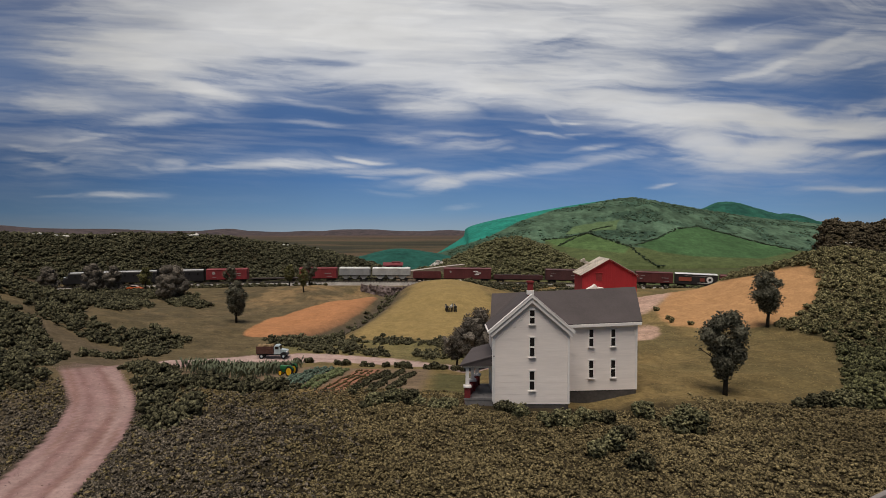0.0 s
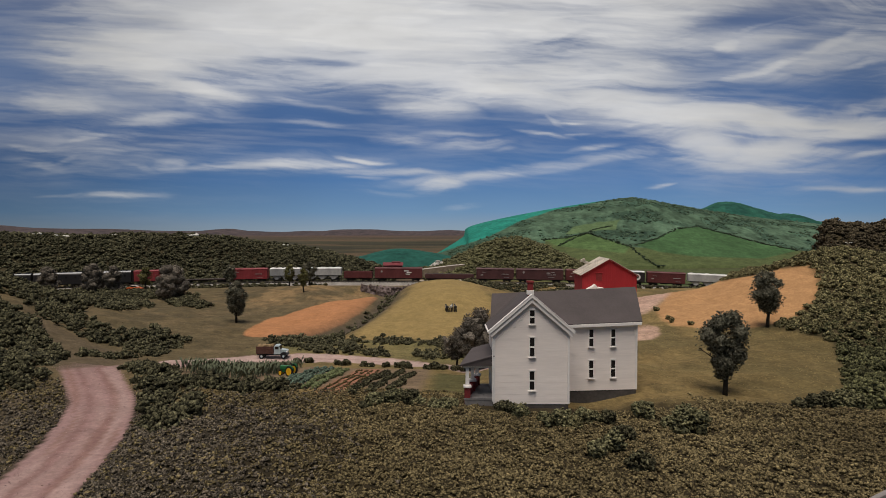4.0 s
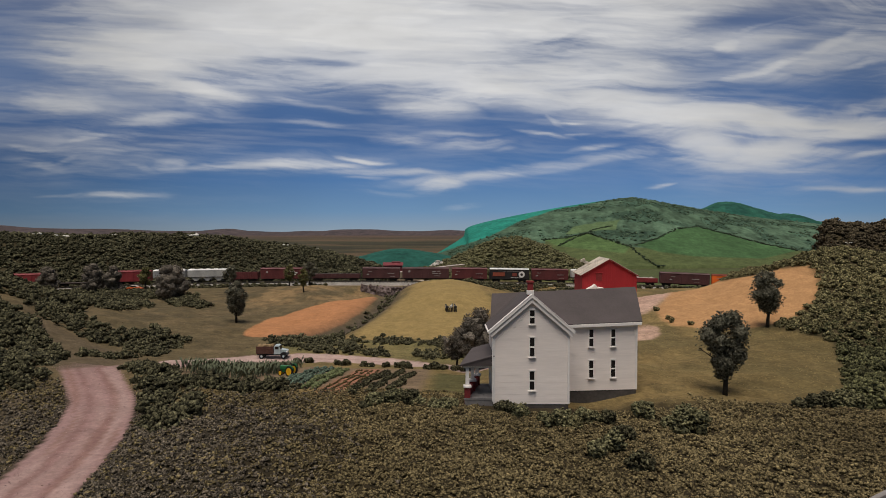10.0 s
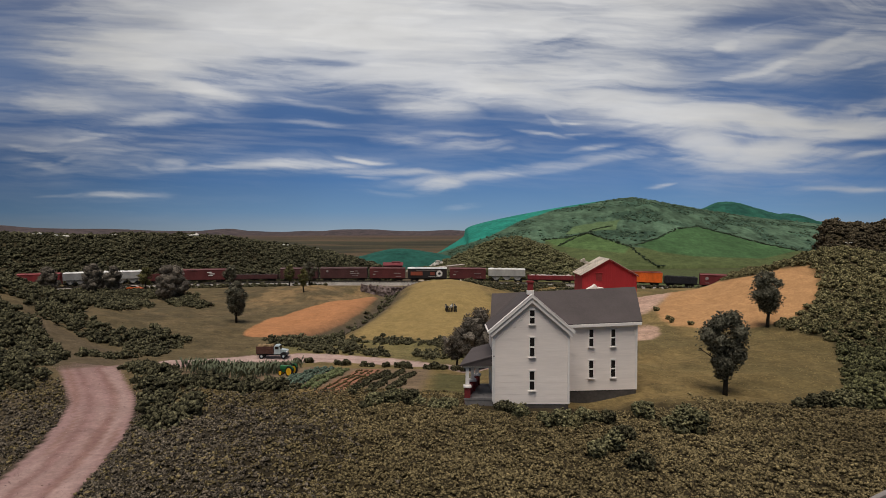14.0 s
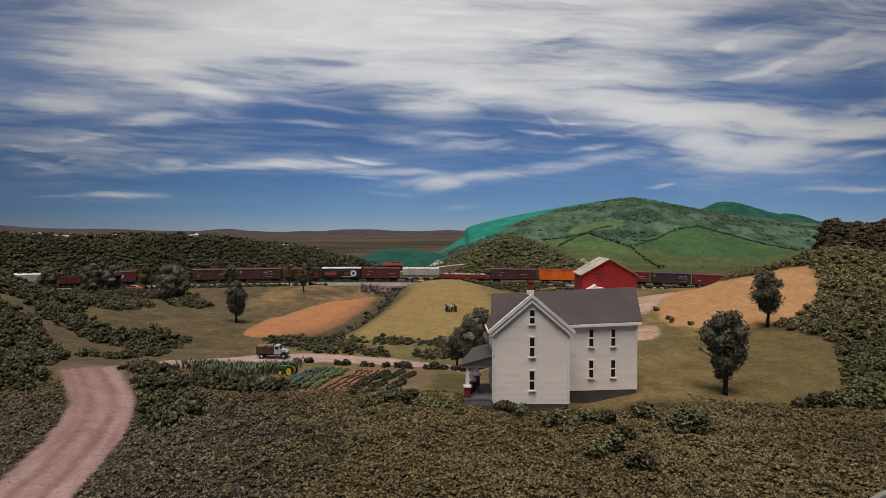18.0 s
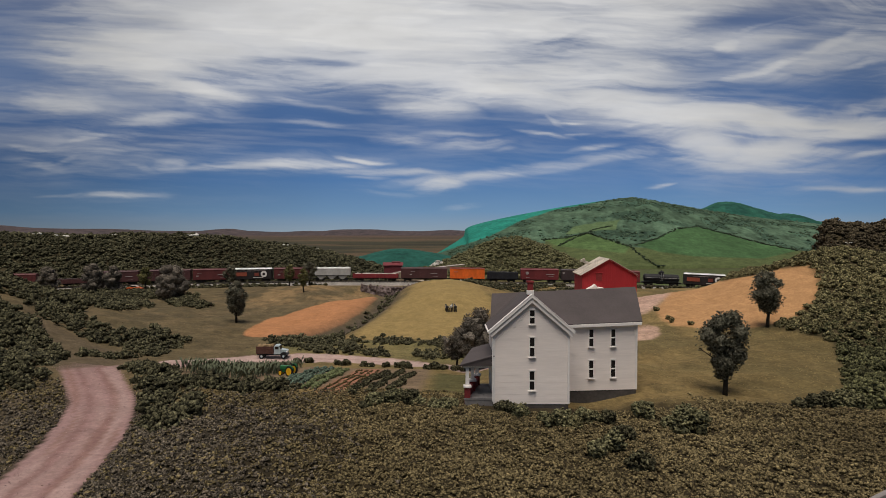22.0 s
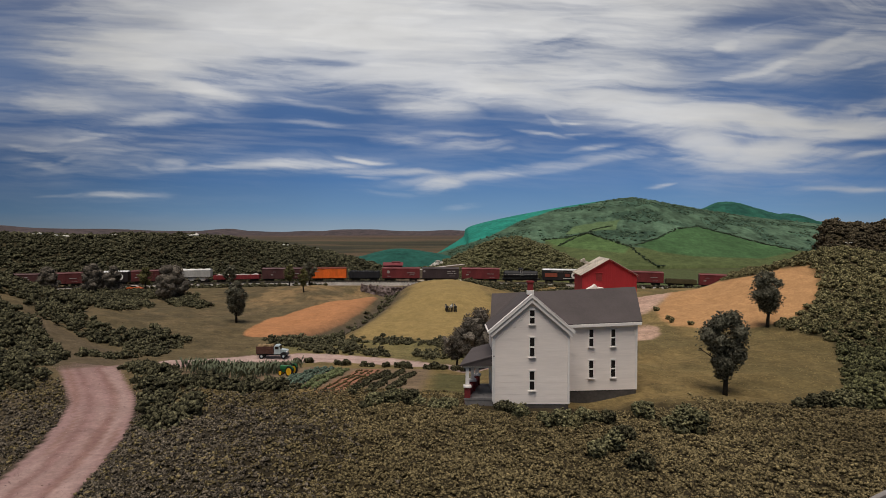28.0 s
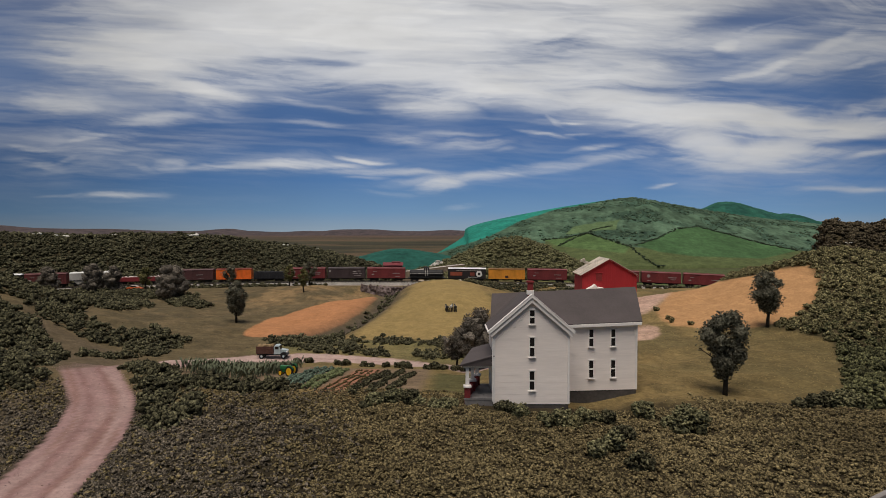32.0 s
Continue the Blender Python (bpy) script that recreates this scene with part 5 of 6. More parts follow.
# ---- barn ----
def build_barn():
    barn = thing("barn", 30.95, 117.5, 0.0, -3, "red wooden barn with a pale weathered roof", "barn")
    W, E, PK, D = 10.0, 6.3, 9.2, 9.5
    h = W / 2
    for i in range(26):                     # upright boards
        x = -h + (i + 0.5) * W / 26
        up = PK - (PK - E) * abs(x) / h - 0.2
        part("board", Geo().box(x, 0, up / 2 - 0.3, W / 26 - 0.008, 0.12, up + 0.6, 0.006), BARNRED, barn)
    part("wall", Geo().prism([(-h + 0.05, -0.6), (h - 0.05, -0.6), (h - 0.05, E - 0.1), (0, PK - 0.25), (-h + 0.05, E - 0.1)], 0.05, D), BARNRED, barn)
    s = (PK - E) / h
    for sg in (-1, 1):
        roof = part("roof", roof_slab(Geo(), (0, -0.3, PK), (sg * (h + 0.3), -0.3, E - 0.3 * s), (sg * (h + 0.3), D + 0.4, E - 0.3 * s), (0, D + 0.4, PK), 0.2), BARNROOF, barn)
        for k in range(9):
            y = -0.2 + k * (D + 0.5) / 8
            part("seam", roof_slab(Geo(), (0, y, PK + 0.05), (sg * (h + 0.3), y, E - 0.3 * s + 0.05), (sg * (h + 0.3), y + 0.08, E - 0.3 * s + 0.05), (0, y + 0.08, PK + 0.05), 0.08), BARNROOF, roof)
        part("rake_trim", Geo().prism([(0, PK - 0.22), (sg * (h + 0.3), E - 0.3 * s - 0.22), (sg * (h + 0.3), E - 0.3 * s - 0.02), (0, PK - 0.02)], -0.36, -0.3), BARNDARK, barn)
    door = part("hatch", Geo().box(-1.9, -0.1, 5.85, 1.1, 0.1, 1.4, 0.02), BARNDARK, barn)
    part("hatch_head", Geo().box(-1.9, -0.13, 6.6, 1.4, 0.14, 0.16, 0.02), BARNRED, door)
    part("loose_board", Geo().box(0, 0, 0, 2.0, 0.5, 0.5, 0.05, pose(-2.9, 6.5, 8.1, 0, 25, 0)).box(0, 0, 0, 1.0, 0.5, 0.4, 0.05, pose(-3.9, 6.3, 8.7, 0, -30, 0)), BARNROOF, barn, "pale loose boards above the roof")
    part("lean_to", Geo().prism([(-4.4, 0), (-1.4, 0), (-1.4, 3.95), (-2.5, 4.0), (-2.9, 4.55), (-3.3, 4.2), (-4.4, 3.6)], -2.0, -0.1), TRIMW, barn, "white shed front")


build_barn()


# ---- vegetable garden ----
CABBAGE = foam("blue_green_leaf", (0.034, 0.05, 0.038), (0.14, 0.185, 0.14), 6.0, 0.05)
LETTUCE = foam("light_green_leaf", (0.06, 0.074, 0.032), (0.165, 0.18, 0.09), 6.0, 0.05)
VINE = foam("brown_green_leaf", (0.045, 0.035, 0.018), (0.13, 0.1, 0.04), 6.0, 0.05)
CORNLEAF = paint("corn_leaf", (0.115, 0.13, 0.08), 0.8, 0.25, 1.0, 6.0, 0, island=0.3)


def build_garden():
    pool = {}

    def plant_mesh(material, k, r, squash, forms):
        key = (material.name, k)
        if key not in pool:
            rng = np.random.default_rng(k)
            v, f = strew(np.zeros((1, 3)), np.array([r]), forms, rng, squash)
            o = np_mesh("plant", v, f, material, False)
            pool[key] = o.data
            bpy.data.objects.remove(o)
        return pool[key]

    def row(x, y0, y1, gap, r, material, seed, label, squash=0.8, lean=0.0, forms=FINE):
        rng = random.Random(seed)
        owner = thing("crop_row", x, y0, land_at(x, y0), 0, label, "crop row", "rows of the vegetable garden")
        y = y0
        while y < y1:
            if rng.random() < 0.94:
                px, py, k = x + lean * (y - y0) + rng.uniform(-0.07, 0.07), y + rng.uniform(-0.1, 0.1), rng.uniform(0.75, 1.2)
                o = new("plant", plant_mesh(material, rng.randrange(4), r, squash, forms))
                o.parent = owner
                o.matrix_basis = pose((px - x) * S, (py - y0) * S, (land_at(px, py) - land_at(x, y0) + r * 0.4) * S, 0, 0, rng.uniform(0, 360)) @ Matrix.Diagonal((k, k, k, 1))
            y += gap
    for i in range(3):
        row(-15.2 + i * 0.8, 60.3, 82.5, 0.8, 0.36, CABBAGE, 200 + i, "row of blue-green cabbages in the garden", lean=-0.06 + 0.01 * i)
    for i in range(2):
        row(-12.7 + i * 1.0, 57.2, 81.5, 0.75, 0.36, LETTUCE, 210 + i, "row of light green lettuces in the garden", lean=-0.025)
    for i in range(4):
        row(-10.6 + i * 0.7, 55.6, 81.5, 0.85, 0.17, VINE, 220 + i, "sparse seedling row in reddish garden soil", lean=0.004)
    for i in range(3):
        row((-7.8, -6.3, -4.6)[i], 54.6 + 0.8 * i, (81, 81, 78)[i], 0.95, 0.42, BUSH_DARK, 230 + i, "row of dark bushy plants in the garden", 0.85, (0.034, 0.044, 0.056)[i], LOBED)

    stalks = []
    for k in range(5):
        r, g = random.Random(300 + k), Geo()
        h = 0.85 + 0.09 * k
        levels = [-0.15] + [h * (0.15 + 0.12 * j) for j in range(7)] + [h]
        for j, z in enumerate(levels):
            g.v += [(math.cos(1.2566 * i) * 0.05 * (1 - 0.07 * j), math.sin(1.2566 * i) * 0.05 * (1 - 0.07 * j), z) for i in range(5)]
        g.f += [(j * 5 + i, j * 5 + (i + 1) % 5, j * 5 + 5 + (i + 1) % 5, j * 5 + 5 + i) for j in range(len(levels) - 1) for i in range(5)]
        for j in range(1, 8):
            i, z, at = r.randrange(5), levels[j], len(g.v)
            a = 1.2566 * (i + 0.5)
            dx, dy = math.cos(a), math.sin(a)
            for q, e, wd in ((0.2, 0.34, 0.1), (0.36, 0.55, 0.02)):
                g.v += [(dx * q + dy * wd, dy * q - dx * wd, z + e), (dx * q - dy * wd, dy * q + dx * wd, z + e)]
            g.f += [(j * 5 + i, at, at + 1, j * 5 + (i + 1) % 5), (at, at + 2, at + 3, at + 1)]
        o = part("stalk", g, CORNLEAF)
        stalks.append(o.data)
        bpy.data.objects.remove(o)

    def corn_row(x, y0, y1, seed):
        r = random.Random(seed)
        owner = thing("corn_row", x, y0, land_at(x, y0), 0, "row of tall green corn plants", "corn row", "rows of corn")
        y = y0
        while y < y1:
            px = x + 0.03 * (y - y0) + r.uniform(-0.08, 0.08)
            o = new("stalk", stalks[r.randrange(5)])
            o.parent = owner
            o.matrix_basis = pose((px - x) * S, (y - y0) * S, (land_at(px, y) - land_at(x, y0)) * S, 0, 0, r.uniform(0, 360))
            y += r.uniform(0.4, 0.7)
    for i in range(1, 8):
        corn_row(-27.0 + i * 1.05, 61.5 + 0.2 * i, 70 + 2.1 * i, 300 + i)



build_garden()


# ---- vehicles and animals ----
TYRE = paint("black_rubber", (0.014, 0.013, 0.013), 0.85, 0.2)


def wheel(name, parent, x, y, z, r, w, hub, hub_mat, axis_y=True):
    g = Geo().tube((x, y - w / 2, z), (x, y + w / 2, z), r, n=18)
    o = part(name, g, TYRE, parent)
    part("rim", Geo().tube((x, y - w / 2 - 0.03, z), (x, y + w / 2 + 0.03, z), hub, n=14), hub_mat, o)
    return o


def build_truck():
    x, y = -25.6, 94.4
    t = thing("truck", x, y, land_at(x, y) + 0.02, 2, "old pale blue stake-bed truck carrying a load", "truck")
    t.scale = (0.88, 0.95, 0.95)
    blue, dark, wood, grain = (paint("pale_blue_truck_paint", (0.42, 0.5, 0.52), 0.35, 0.12), paint("black_fender_paint", (0.015, 0.016, 0.02), 0.4, 0.1),
                               paint("dark_stake_wood", (0.095, 0.045, 0.035), 0.85, 0.25, stretch=(4, 1, 1)), paint("tan_load", (0.34, 0.24, 0.13), 0.95, 0.2, bump=0.08))
    part("chassis", Geo().box(0, 0, 0.62, 5.0, 0.9, 0.18, 0.03), dark, t)
    part("cab", Geo().prism([(0.45, 0.75), (1.55, 0.75), (1.55, 1.45), (1.3, 2.0), (1.1, 2.1), (0.6, 2.1), (0.45, 1.95)], -0.8, 0.8), blue, t)
    part("hood", Geo().prism([(1.55, 0.7), (2.6, 0.7), (2.65, 1.15), (2.5, 1.32), (1.55, 1.45)], -0.52, 0.52), blue, t)
    for sy in (-1, 1):
        part("side_window", Geo().box(0.95, sy * 0.81, 1.72, 0.6, 0.03, 0.42, 0.01), GLASS, t)
        part("front_fender", Geo().prism([(1.55, 0.6), (1.7, 0.95), (2.0, 1.08), (2.4, 1.0), (2.65, 0.6)], sy * 0.52, sy * 0.9), dark, t)
        part("headlight", Geo().tube((2.5, sy * 0.62, 1.1), (2.68, sy * 0.62, 1.1), 0.12, n=10), TRIMW, t)
    part("windscreen", Geo().prism([(1.56, 1.5), (1.6, 1.5), (1.37, 1.98), (1.33, 1.98)], -0.65, 0.65), GLASS, t)
    part("bumper", Geo().box(2.75, 0, 0.62, 0.1, 1.7, 0.16, 0.03), dark, t)
    bed = part("bed", Geo().box(-1.05, 0, 0.92, 2.9, 1.9, 0.16, 0.02), wood, t)
    for sy in (-1, 1):
        for k in range(4):
            part("slat", Geo().box(-1.05, sy * 0.93, 1.15 + 0.24 * k, 2.9, 0.05, 0.2, 0.01), wood, bed)
        for k in range(5):
            part("stake", Geo().box(-2.4 + 0.68 * k, sy * 0.98, 1.45, 0.08, 0.06, 1.1), wood, bed)
    for sx in (-2.48, 0.38):
        for k in range(4):
            part("slat", Geo().box(sx, 0, 1.15 + 0.24 * k, 0.05, 1.85, 0.2, 0.01), wood, bed)
    rng = np.random.default_rng(5)
    n = 60
    v, f = strew(np.c_[rng.uniform(-2.2, 0.1, n), rng.uniform(-0.7, 0.7, n), rng.uniform(1.7, 2.05, n)], rng.uniform(0.18, 0.3, n), COARSE, rng)
    np_mesh("load", v, f, grain).parent = t
    for wx in (-1.6, 2.05):
        for sy in (-1, 1):
            wheel("wheel", t, wx, sy * 0.72, 0.42, 0.42, 0.26, 0.2, blue)


def build_tractor():
    x, y = -17.3, 70.6
    t = thing("tractor", x, y, land_at(x, y) + 0.03, 168, "green farm tractor with bright yellow wheels", "tractor")
    t.scale = (0.62, 0.7, 0.85)
    green, yellow = paint("green_tractor_paint", (0.02, 0.14, 0.045), 0.4, 0.12), paint("yellow_wheel_paint", (0.72, 0.42, 0.02), 0.45, 0.1)
    part("hood", Geo().box(0.75, 0, 1.05, 1.75, 0.55, 0.55, 0.08), green, t)
    part("engine", Geo().box(0.7, 0, 0.68, 1.6, 0.42, 0.4, 0.03), green, t)
    part("grille", Geo().box(1.64, 0, 1.0, 0.06, 0.5, 0.6, 0.02), TYRE, t)
    part("axle_housing", Geo().box(-0.45, 0, 0.75, 0.6, 1.1, 0.4, 0.05), green, t)
    part("seat", Geo().box(-0.75, 0, 1.35, 0.45, 0.5, 0.1, 0.03).box(-0.95, 0, 1.5, 0.08, 0.46, 0.3, 0.03), TYRE, t)
    part("exhaust", Geo().tube((0.95, 0.0, 1.3), (0.95, 0.0, 2.0), 0.05, n=8), TYRE, t)
    part("steering_column", Geo().tube((-0.1, 0, 1.3), (-0.38, 0, 1.62), 0.03, n=6), TYRE, t)
    part("steering_wheel", Geo().tube((-0.37, 0, 1.6), (-0.4, 0, 1.64), 0.22, n=14), TYRE, t)
    for sy in (-1, 1):
        part("fender", Geo().prism([(-1.2, 1.05), (-1.0, 1.4), (-0.5, 1.52), (-0.05, 1.4), (-0.05, 1.3), (-0.5, 1.42), (-0.95, 1.3), (-1.1, 1.05)], sy * 0.62, sy * 0.98), green, t)
        wheel("rear_wheel", t, -0.5, sy * 0.82, 0.72, 0.72, 0.36, 0.5, yellow)
        wheel("front_wheel", t, 1.45, sy * 0.42, 0.4, 0.4, 0.2, 0.28, yellow)


def build_car():
    x, y = -91, 186.6
    c = thing("car", x, y, land_at(x, y) + 0.03, 8, "small bright orange parked car", "car")
    body = paint("orange_car_paint", (0.75, 0.13, 0.03), 0.35, 0.1)
    part("body", Geo().prism([(-2.2, 0.35), (2.2, 0.35), (2.25, 0.75), (1.3, 0.95), (0.8, 1.0), (-1.5, 1.0), (-2.2, 0.85)], -0.85, 0.85), body, c)
    part("cabin", Geo().prism([(-1.5, 0.98), (0.9, 0.98), (0.35, 1.48), (-1.0, 1.5)], -0.72, 0.72), paint("pale_car_roof", (0.55, 0.45, 0.4), 0.4, 0.1), c)
    for sy in (-1, 1):
        part("side_window", Geo().prism([(-1.2, 1.05), (0.6, 1.05), (0.25, 1.4), (-0.9, 1.4)], sy * 0.715, sy * 0.735), GLASS, c)
        for wx in (-1.35, 1.4):
            wheel("wheel", c, wx, sy * 0.78, 0.32, 0.32, 0.2, 0.18, TRIMW)


def build_cows():
    hide, pale = paint("black_hide", (0.018, 0.016, 0.016), 0.7, 0.2), paint("white_hide", (0.5, 0.47, 0.44), 0.8, 0.2)
    for i, (dx, dy, rz, mixed) in enumerate(((-0.75, 0.0, 100, 0), (0.15, 0.5, 75, 1), (0.95, 0.2, 95, 0))):
        x, y = 1.55 + dx, 129.6 + dy
        c = thing("cow", x, y, land_at(x, y) + 0.01, rz, "black and white cow standing on the gold hill", "cow", "cows on the hill")
        part("body", Geo().box(0, 0, 0.98, 1.5, 0.56, 0.66, 0.2), pale if mixed else hide, c)
        part("patch", Geo().box(0.1, 0, 1.0, 0.5, 0.6, 0.5, 0.1), hide if mixed else pale, c)
        part("neck", Geo().tube((0.68, 0, 1.1), (1.02, 0, 1.32), 0.2, 0.15, 10), hide, c)
        part("head", Geo().box(1.18, 0, 1.34, 0.5, 0.24, 0.26, 0.07), hide, c)
        for sx in (-0.55, 0.55):
            for sy in (-0.18, 0.18):
                part("leg", Geo().tube((sx, sy, 0), (sx, sy, 0.72), 0.075, 0.11, 8), hide, c)
        part("tail", Geo().tube((-0.76, 0, 1.2), (-0.86, 0, 0.5), 0.04, 0.03, 6), hide, c)


build_truck()
build_tractor()
build_car()
build_cows()


# ---- stonework, sheds and the layout's edge ----
def build_stone_wall():
    w = thing("culvert_wall", -16, 190.2, -7.2, 1, "rough purplish grey stone culvert wall below the railway", "stone wall")
    stone = paint("grey_brown_rock", (0.17, 0.13, 0.122), 0.95, 0.4, 0.8, 3.0, 0.25, each=0.2)
    r = random.Random(8)
    part("backing", Geo().box(0, 0.7, 2.2, 16.5, 1.0, 4.4, 0.05), STONE, w)
    for k in range(3):
        x = -8.6
        while x < 8.4:
            l = r.uniform(0.7, 2.0)
            m = pose(x + l / 2, 0.1 + r.uniform(-0.25, 0.25), 0.8 + k * 1.6 + r.uniform(-0.3, 0.3), r.uniform(-8, 8), r.uniform(-14, 14), r.uniform(-12, 12))
            fv, ff = LUMP[r.randrange(6)]
            part("stone", Geo().add(fv * (l * 0.75, 0.7, r.uniform(1.1, 1.6)), ff.tolist(), m), stone, w)
            x += l


def build_far_shed():
    s = thing("shed", -17.5, 222, land_at(-17, 222), 4, "low red shed beyond the railway", "shed")
    red = paint("faded_red_boards", (0.16, 0.035, 0.042), 0.8, 0.2)
    z = 4.9 - land_at(-17, 222) - 2.6
    part("wall", Geo().box(0, 0, z / 2, 6.4, 4, z, 0.05), red, s)
    part("roof", Geo().prism([(-2.4, z), (2.4, z), (0, z + 1.0)], -3.5, 3.5, "x"), red, s)
    part("lantern_roof", Geo().box(1.0, 0, z + 0.9, 3.0, 1.4, 0.7, 0.05), red, s)
    pile = thing("stone_heap", -1.9, 243, land_at(-1.9, 243) - 0.1, 0, "heap of pale broken stone at the foot of the knoll", "stone heap")
    rng = np.random.default_rng(3)
    n = 60
    a, q = rng.uniform(0, 6.283, n), np.sqrt(rng.uniform(0, 1, n)) * 2.9
    pts = np.c_[np.cos(a) * q, np.sin(a) * q * 0.7, 2.9 * np.clip(1.2 - q / 2.9, 0, 0.85) * rng.uniform(0.4, 1.0, n)]
    v, f = strew(pts, rng.uniform(0.35, 0.75, n), TINY, rng)
    ob = np_mesh("stones", v, f, STONEPALE, False)
    ob.parent = pile
    ramp_way = thing("road_ramp", 0, 0, 0, 0, "pale dirt road climbing a low bank beyond the railway", "dirt road")
    ramp_way["kind"] = "structure"
    pale = paint("pale_dirt", (0.42, 0.37, 0.33), 0.95, 0.2, bump=0.04)
    earth = paint("bank_earth", (0.13, 0.1, 0.07), 0.95, 0.3, bump=0.1)
    way = curve_line([(-16, 214.5, 0.3), (-8, 217, 1.1), (0, 221, 1.9), (7, 226, 2.4), (12, 232, 2.2)], 5)
    top, sides = Geo(), Geo()
    for x, y, z in way:
        top.v += [(x, y - 1.5, z - 0.1), (x - 0.3, y + 1.6, z)]
        sides.v += [(x + 0.6, y - 4.2, -5.5), (x, y - 1.5, z - 0.15), (x - 0.3, y + 1.6, z - 0.05), (x - 0.8, y + 5, -5.5)]
    for i in range(len(way) - 1):
        top.f.append((2 * i, 2 * i + 1, 2 * i + 3, 2 * i + 2))
        sides.f += [(4 * i + j, 4 * i + j + 1, 4 * i + j + 5, 4 * i + j + 4) for j in range(3)]
    part("surface", top, pale, ramp_way)
    part("bank", sides, earth, ramp_way)
    ob["kind"] = "stuff"


def build_edge_board():
    b = thing("edge_board", 26.1, 35.3, 0.25, 33.7, "painted grey edge board of the model layout", "edge board")
    part("panel", Geo().box(0, -1.6, -0.6, 14, 2.6, 1.0, 0.05), paint("blue_grey_board_paint", (0.12, 0.12, 0.14), 0.6, 0.1), b)
    part("lip", Geo().box(0, -0.2, -0.1, 14, 0.3, 0.8, 0.05), paint("pale_board_edge", (0.22, 0.2, 0.19), 0.7, 0.12), b)


def build_rocks():
    pale = paint("pale_rock", (0.6, 0.57, 0.53), 0.9, 0.15, bump=0.04)
    for i, (x, y, r) in enumerate(((-147, 229, 1.3), (-140, 229, 1.0), (-136, 230, 1.2), (-93, 238, 1.5), (-61, 243, 0.9), (-49, 243, 0.8), (-121, 233, 0.7), (88, 138, 0.4))):
        rng = np.random.default_rng(500 + i)
        v, f = strew(np.c_[rng.normal(0, r, 4), rng.normal(0, 0.3, 4), rng.uniform(0, 0.3, 4)], rng.uniform(0.5, 0.9, 4) * r, TINY, rng, 0.6)
        ob = np_mesh("rock", v, f, pale, False)
        ob.matrix_basis = pose(x * S, y * S, (land_at(x, y) + 0.9) * S)
        tagged(ob, "pale rock outcrop on the wooded ridge", "rock", "rocks on the ridge")


build_rocks()
build_stone_wall()
build_far_shed()
build_edge_board()


# ---- railway ----
def build_track():
    ss = np.arange(-400, 400, 3.0)
    P = [(*track(s), math.atan2(track(s + 1)[1] - track(s - 1)[1], track(s + 1)[0] - track(s - 1)[0])) for s in ss]

    def ribbon(name, offs, material, parent):
        """Sweeps a cross-section of (side, height) pairs along the line."""
        g, n = Geo(), len(offs)
        for x, y, z, a in P:
            nx, ny = -math.sin(a), math.cos(a)
            g.v += [(x + nx * o, y + ny * o, z + h) for o, h in offs]
        for i in range(len(P) - 1):
            g.f += [(i * n + k, i * n + (k + 1) % n, (i + 1) * n + (k + 1) % n, (i + 1) * n + k) for k in range(n)]
        return part(name, g, material, parent)
    line = thing("railway_track", 0, 0, 0, 0, "single railway track on grey ballast", "railway track")
    line["kind"] = "structure"
    ribbon("ballast", [(-4.0, -1.5), (-2.0, -0.42), (2.0, -0.42), (4.0, -1.5)], BALLAST, line)
    for o in (-0.72, 0.72):
        ribbon("rail", [(o - 0.05, -0.2), (o - 0.05, 0), (o + 0.05, 0), (o + 0.05, -0.2)], RAIL, line)
    g = Geo()
    for s in np.arange(-130, 130, 0.9):
        x, y, z = track(s)
        a = math.atan2(track(s + 1)[1] - y, track(s + 1)[0] - x)
        g.add([(x + math.cos(a) * u - math.sin(a) * w, y + math.sin(a) * u + math.cos(a) * w, z + h)
               for u, w, h in itertools.product((-0.12, 0.12), (-1.3, 1.3), (-0.45, -0.2))],
              [(0, 1, 3, 2), (4, 6, 7, 5), (0, 4, 5, 1), (2, 3, 7, 6), (1, 5, 7, 3), (0, 2, 6, 4)])
    part("sleepers", g, TIE, line)["kind"] = "stuff"


build_track()

MAROON, REDDISH, DARKBROWN = (0.105, 0.026, 0.026), (0.2, 0.027, 0.031), (0.075, 0.03, 0.03)
OXIDE = (0.15, 0.026, 0.028)
CARMATS = {}


def car_paint(colour):
    if colour not in CARMATS:
        CARMATS[colour] = paint("rolling_stock_paint", colour, 0.6, 0.18, 0.4, 3.0, 0.01, stretch=(1, 1, 0.5))
    return CARMATS[colour]


UNDER = paint("dark_running_gear", (0.02, 0.018, 0.017), 0.8, 0.3)
LETTER = paint("white_lettering", (0.7, 0.67, 0.64), 0.7, 0.1)
DIM_LETTER = paint("worn_lettering", (0.3, 0.26, 0.25), 0.8, 0.3, 2.0)


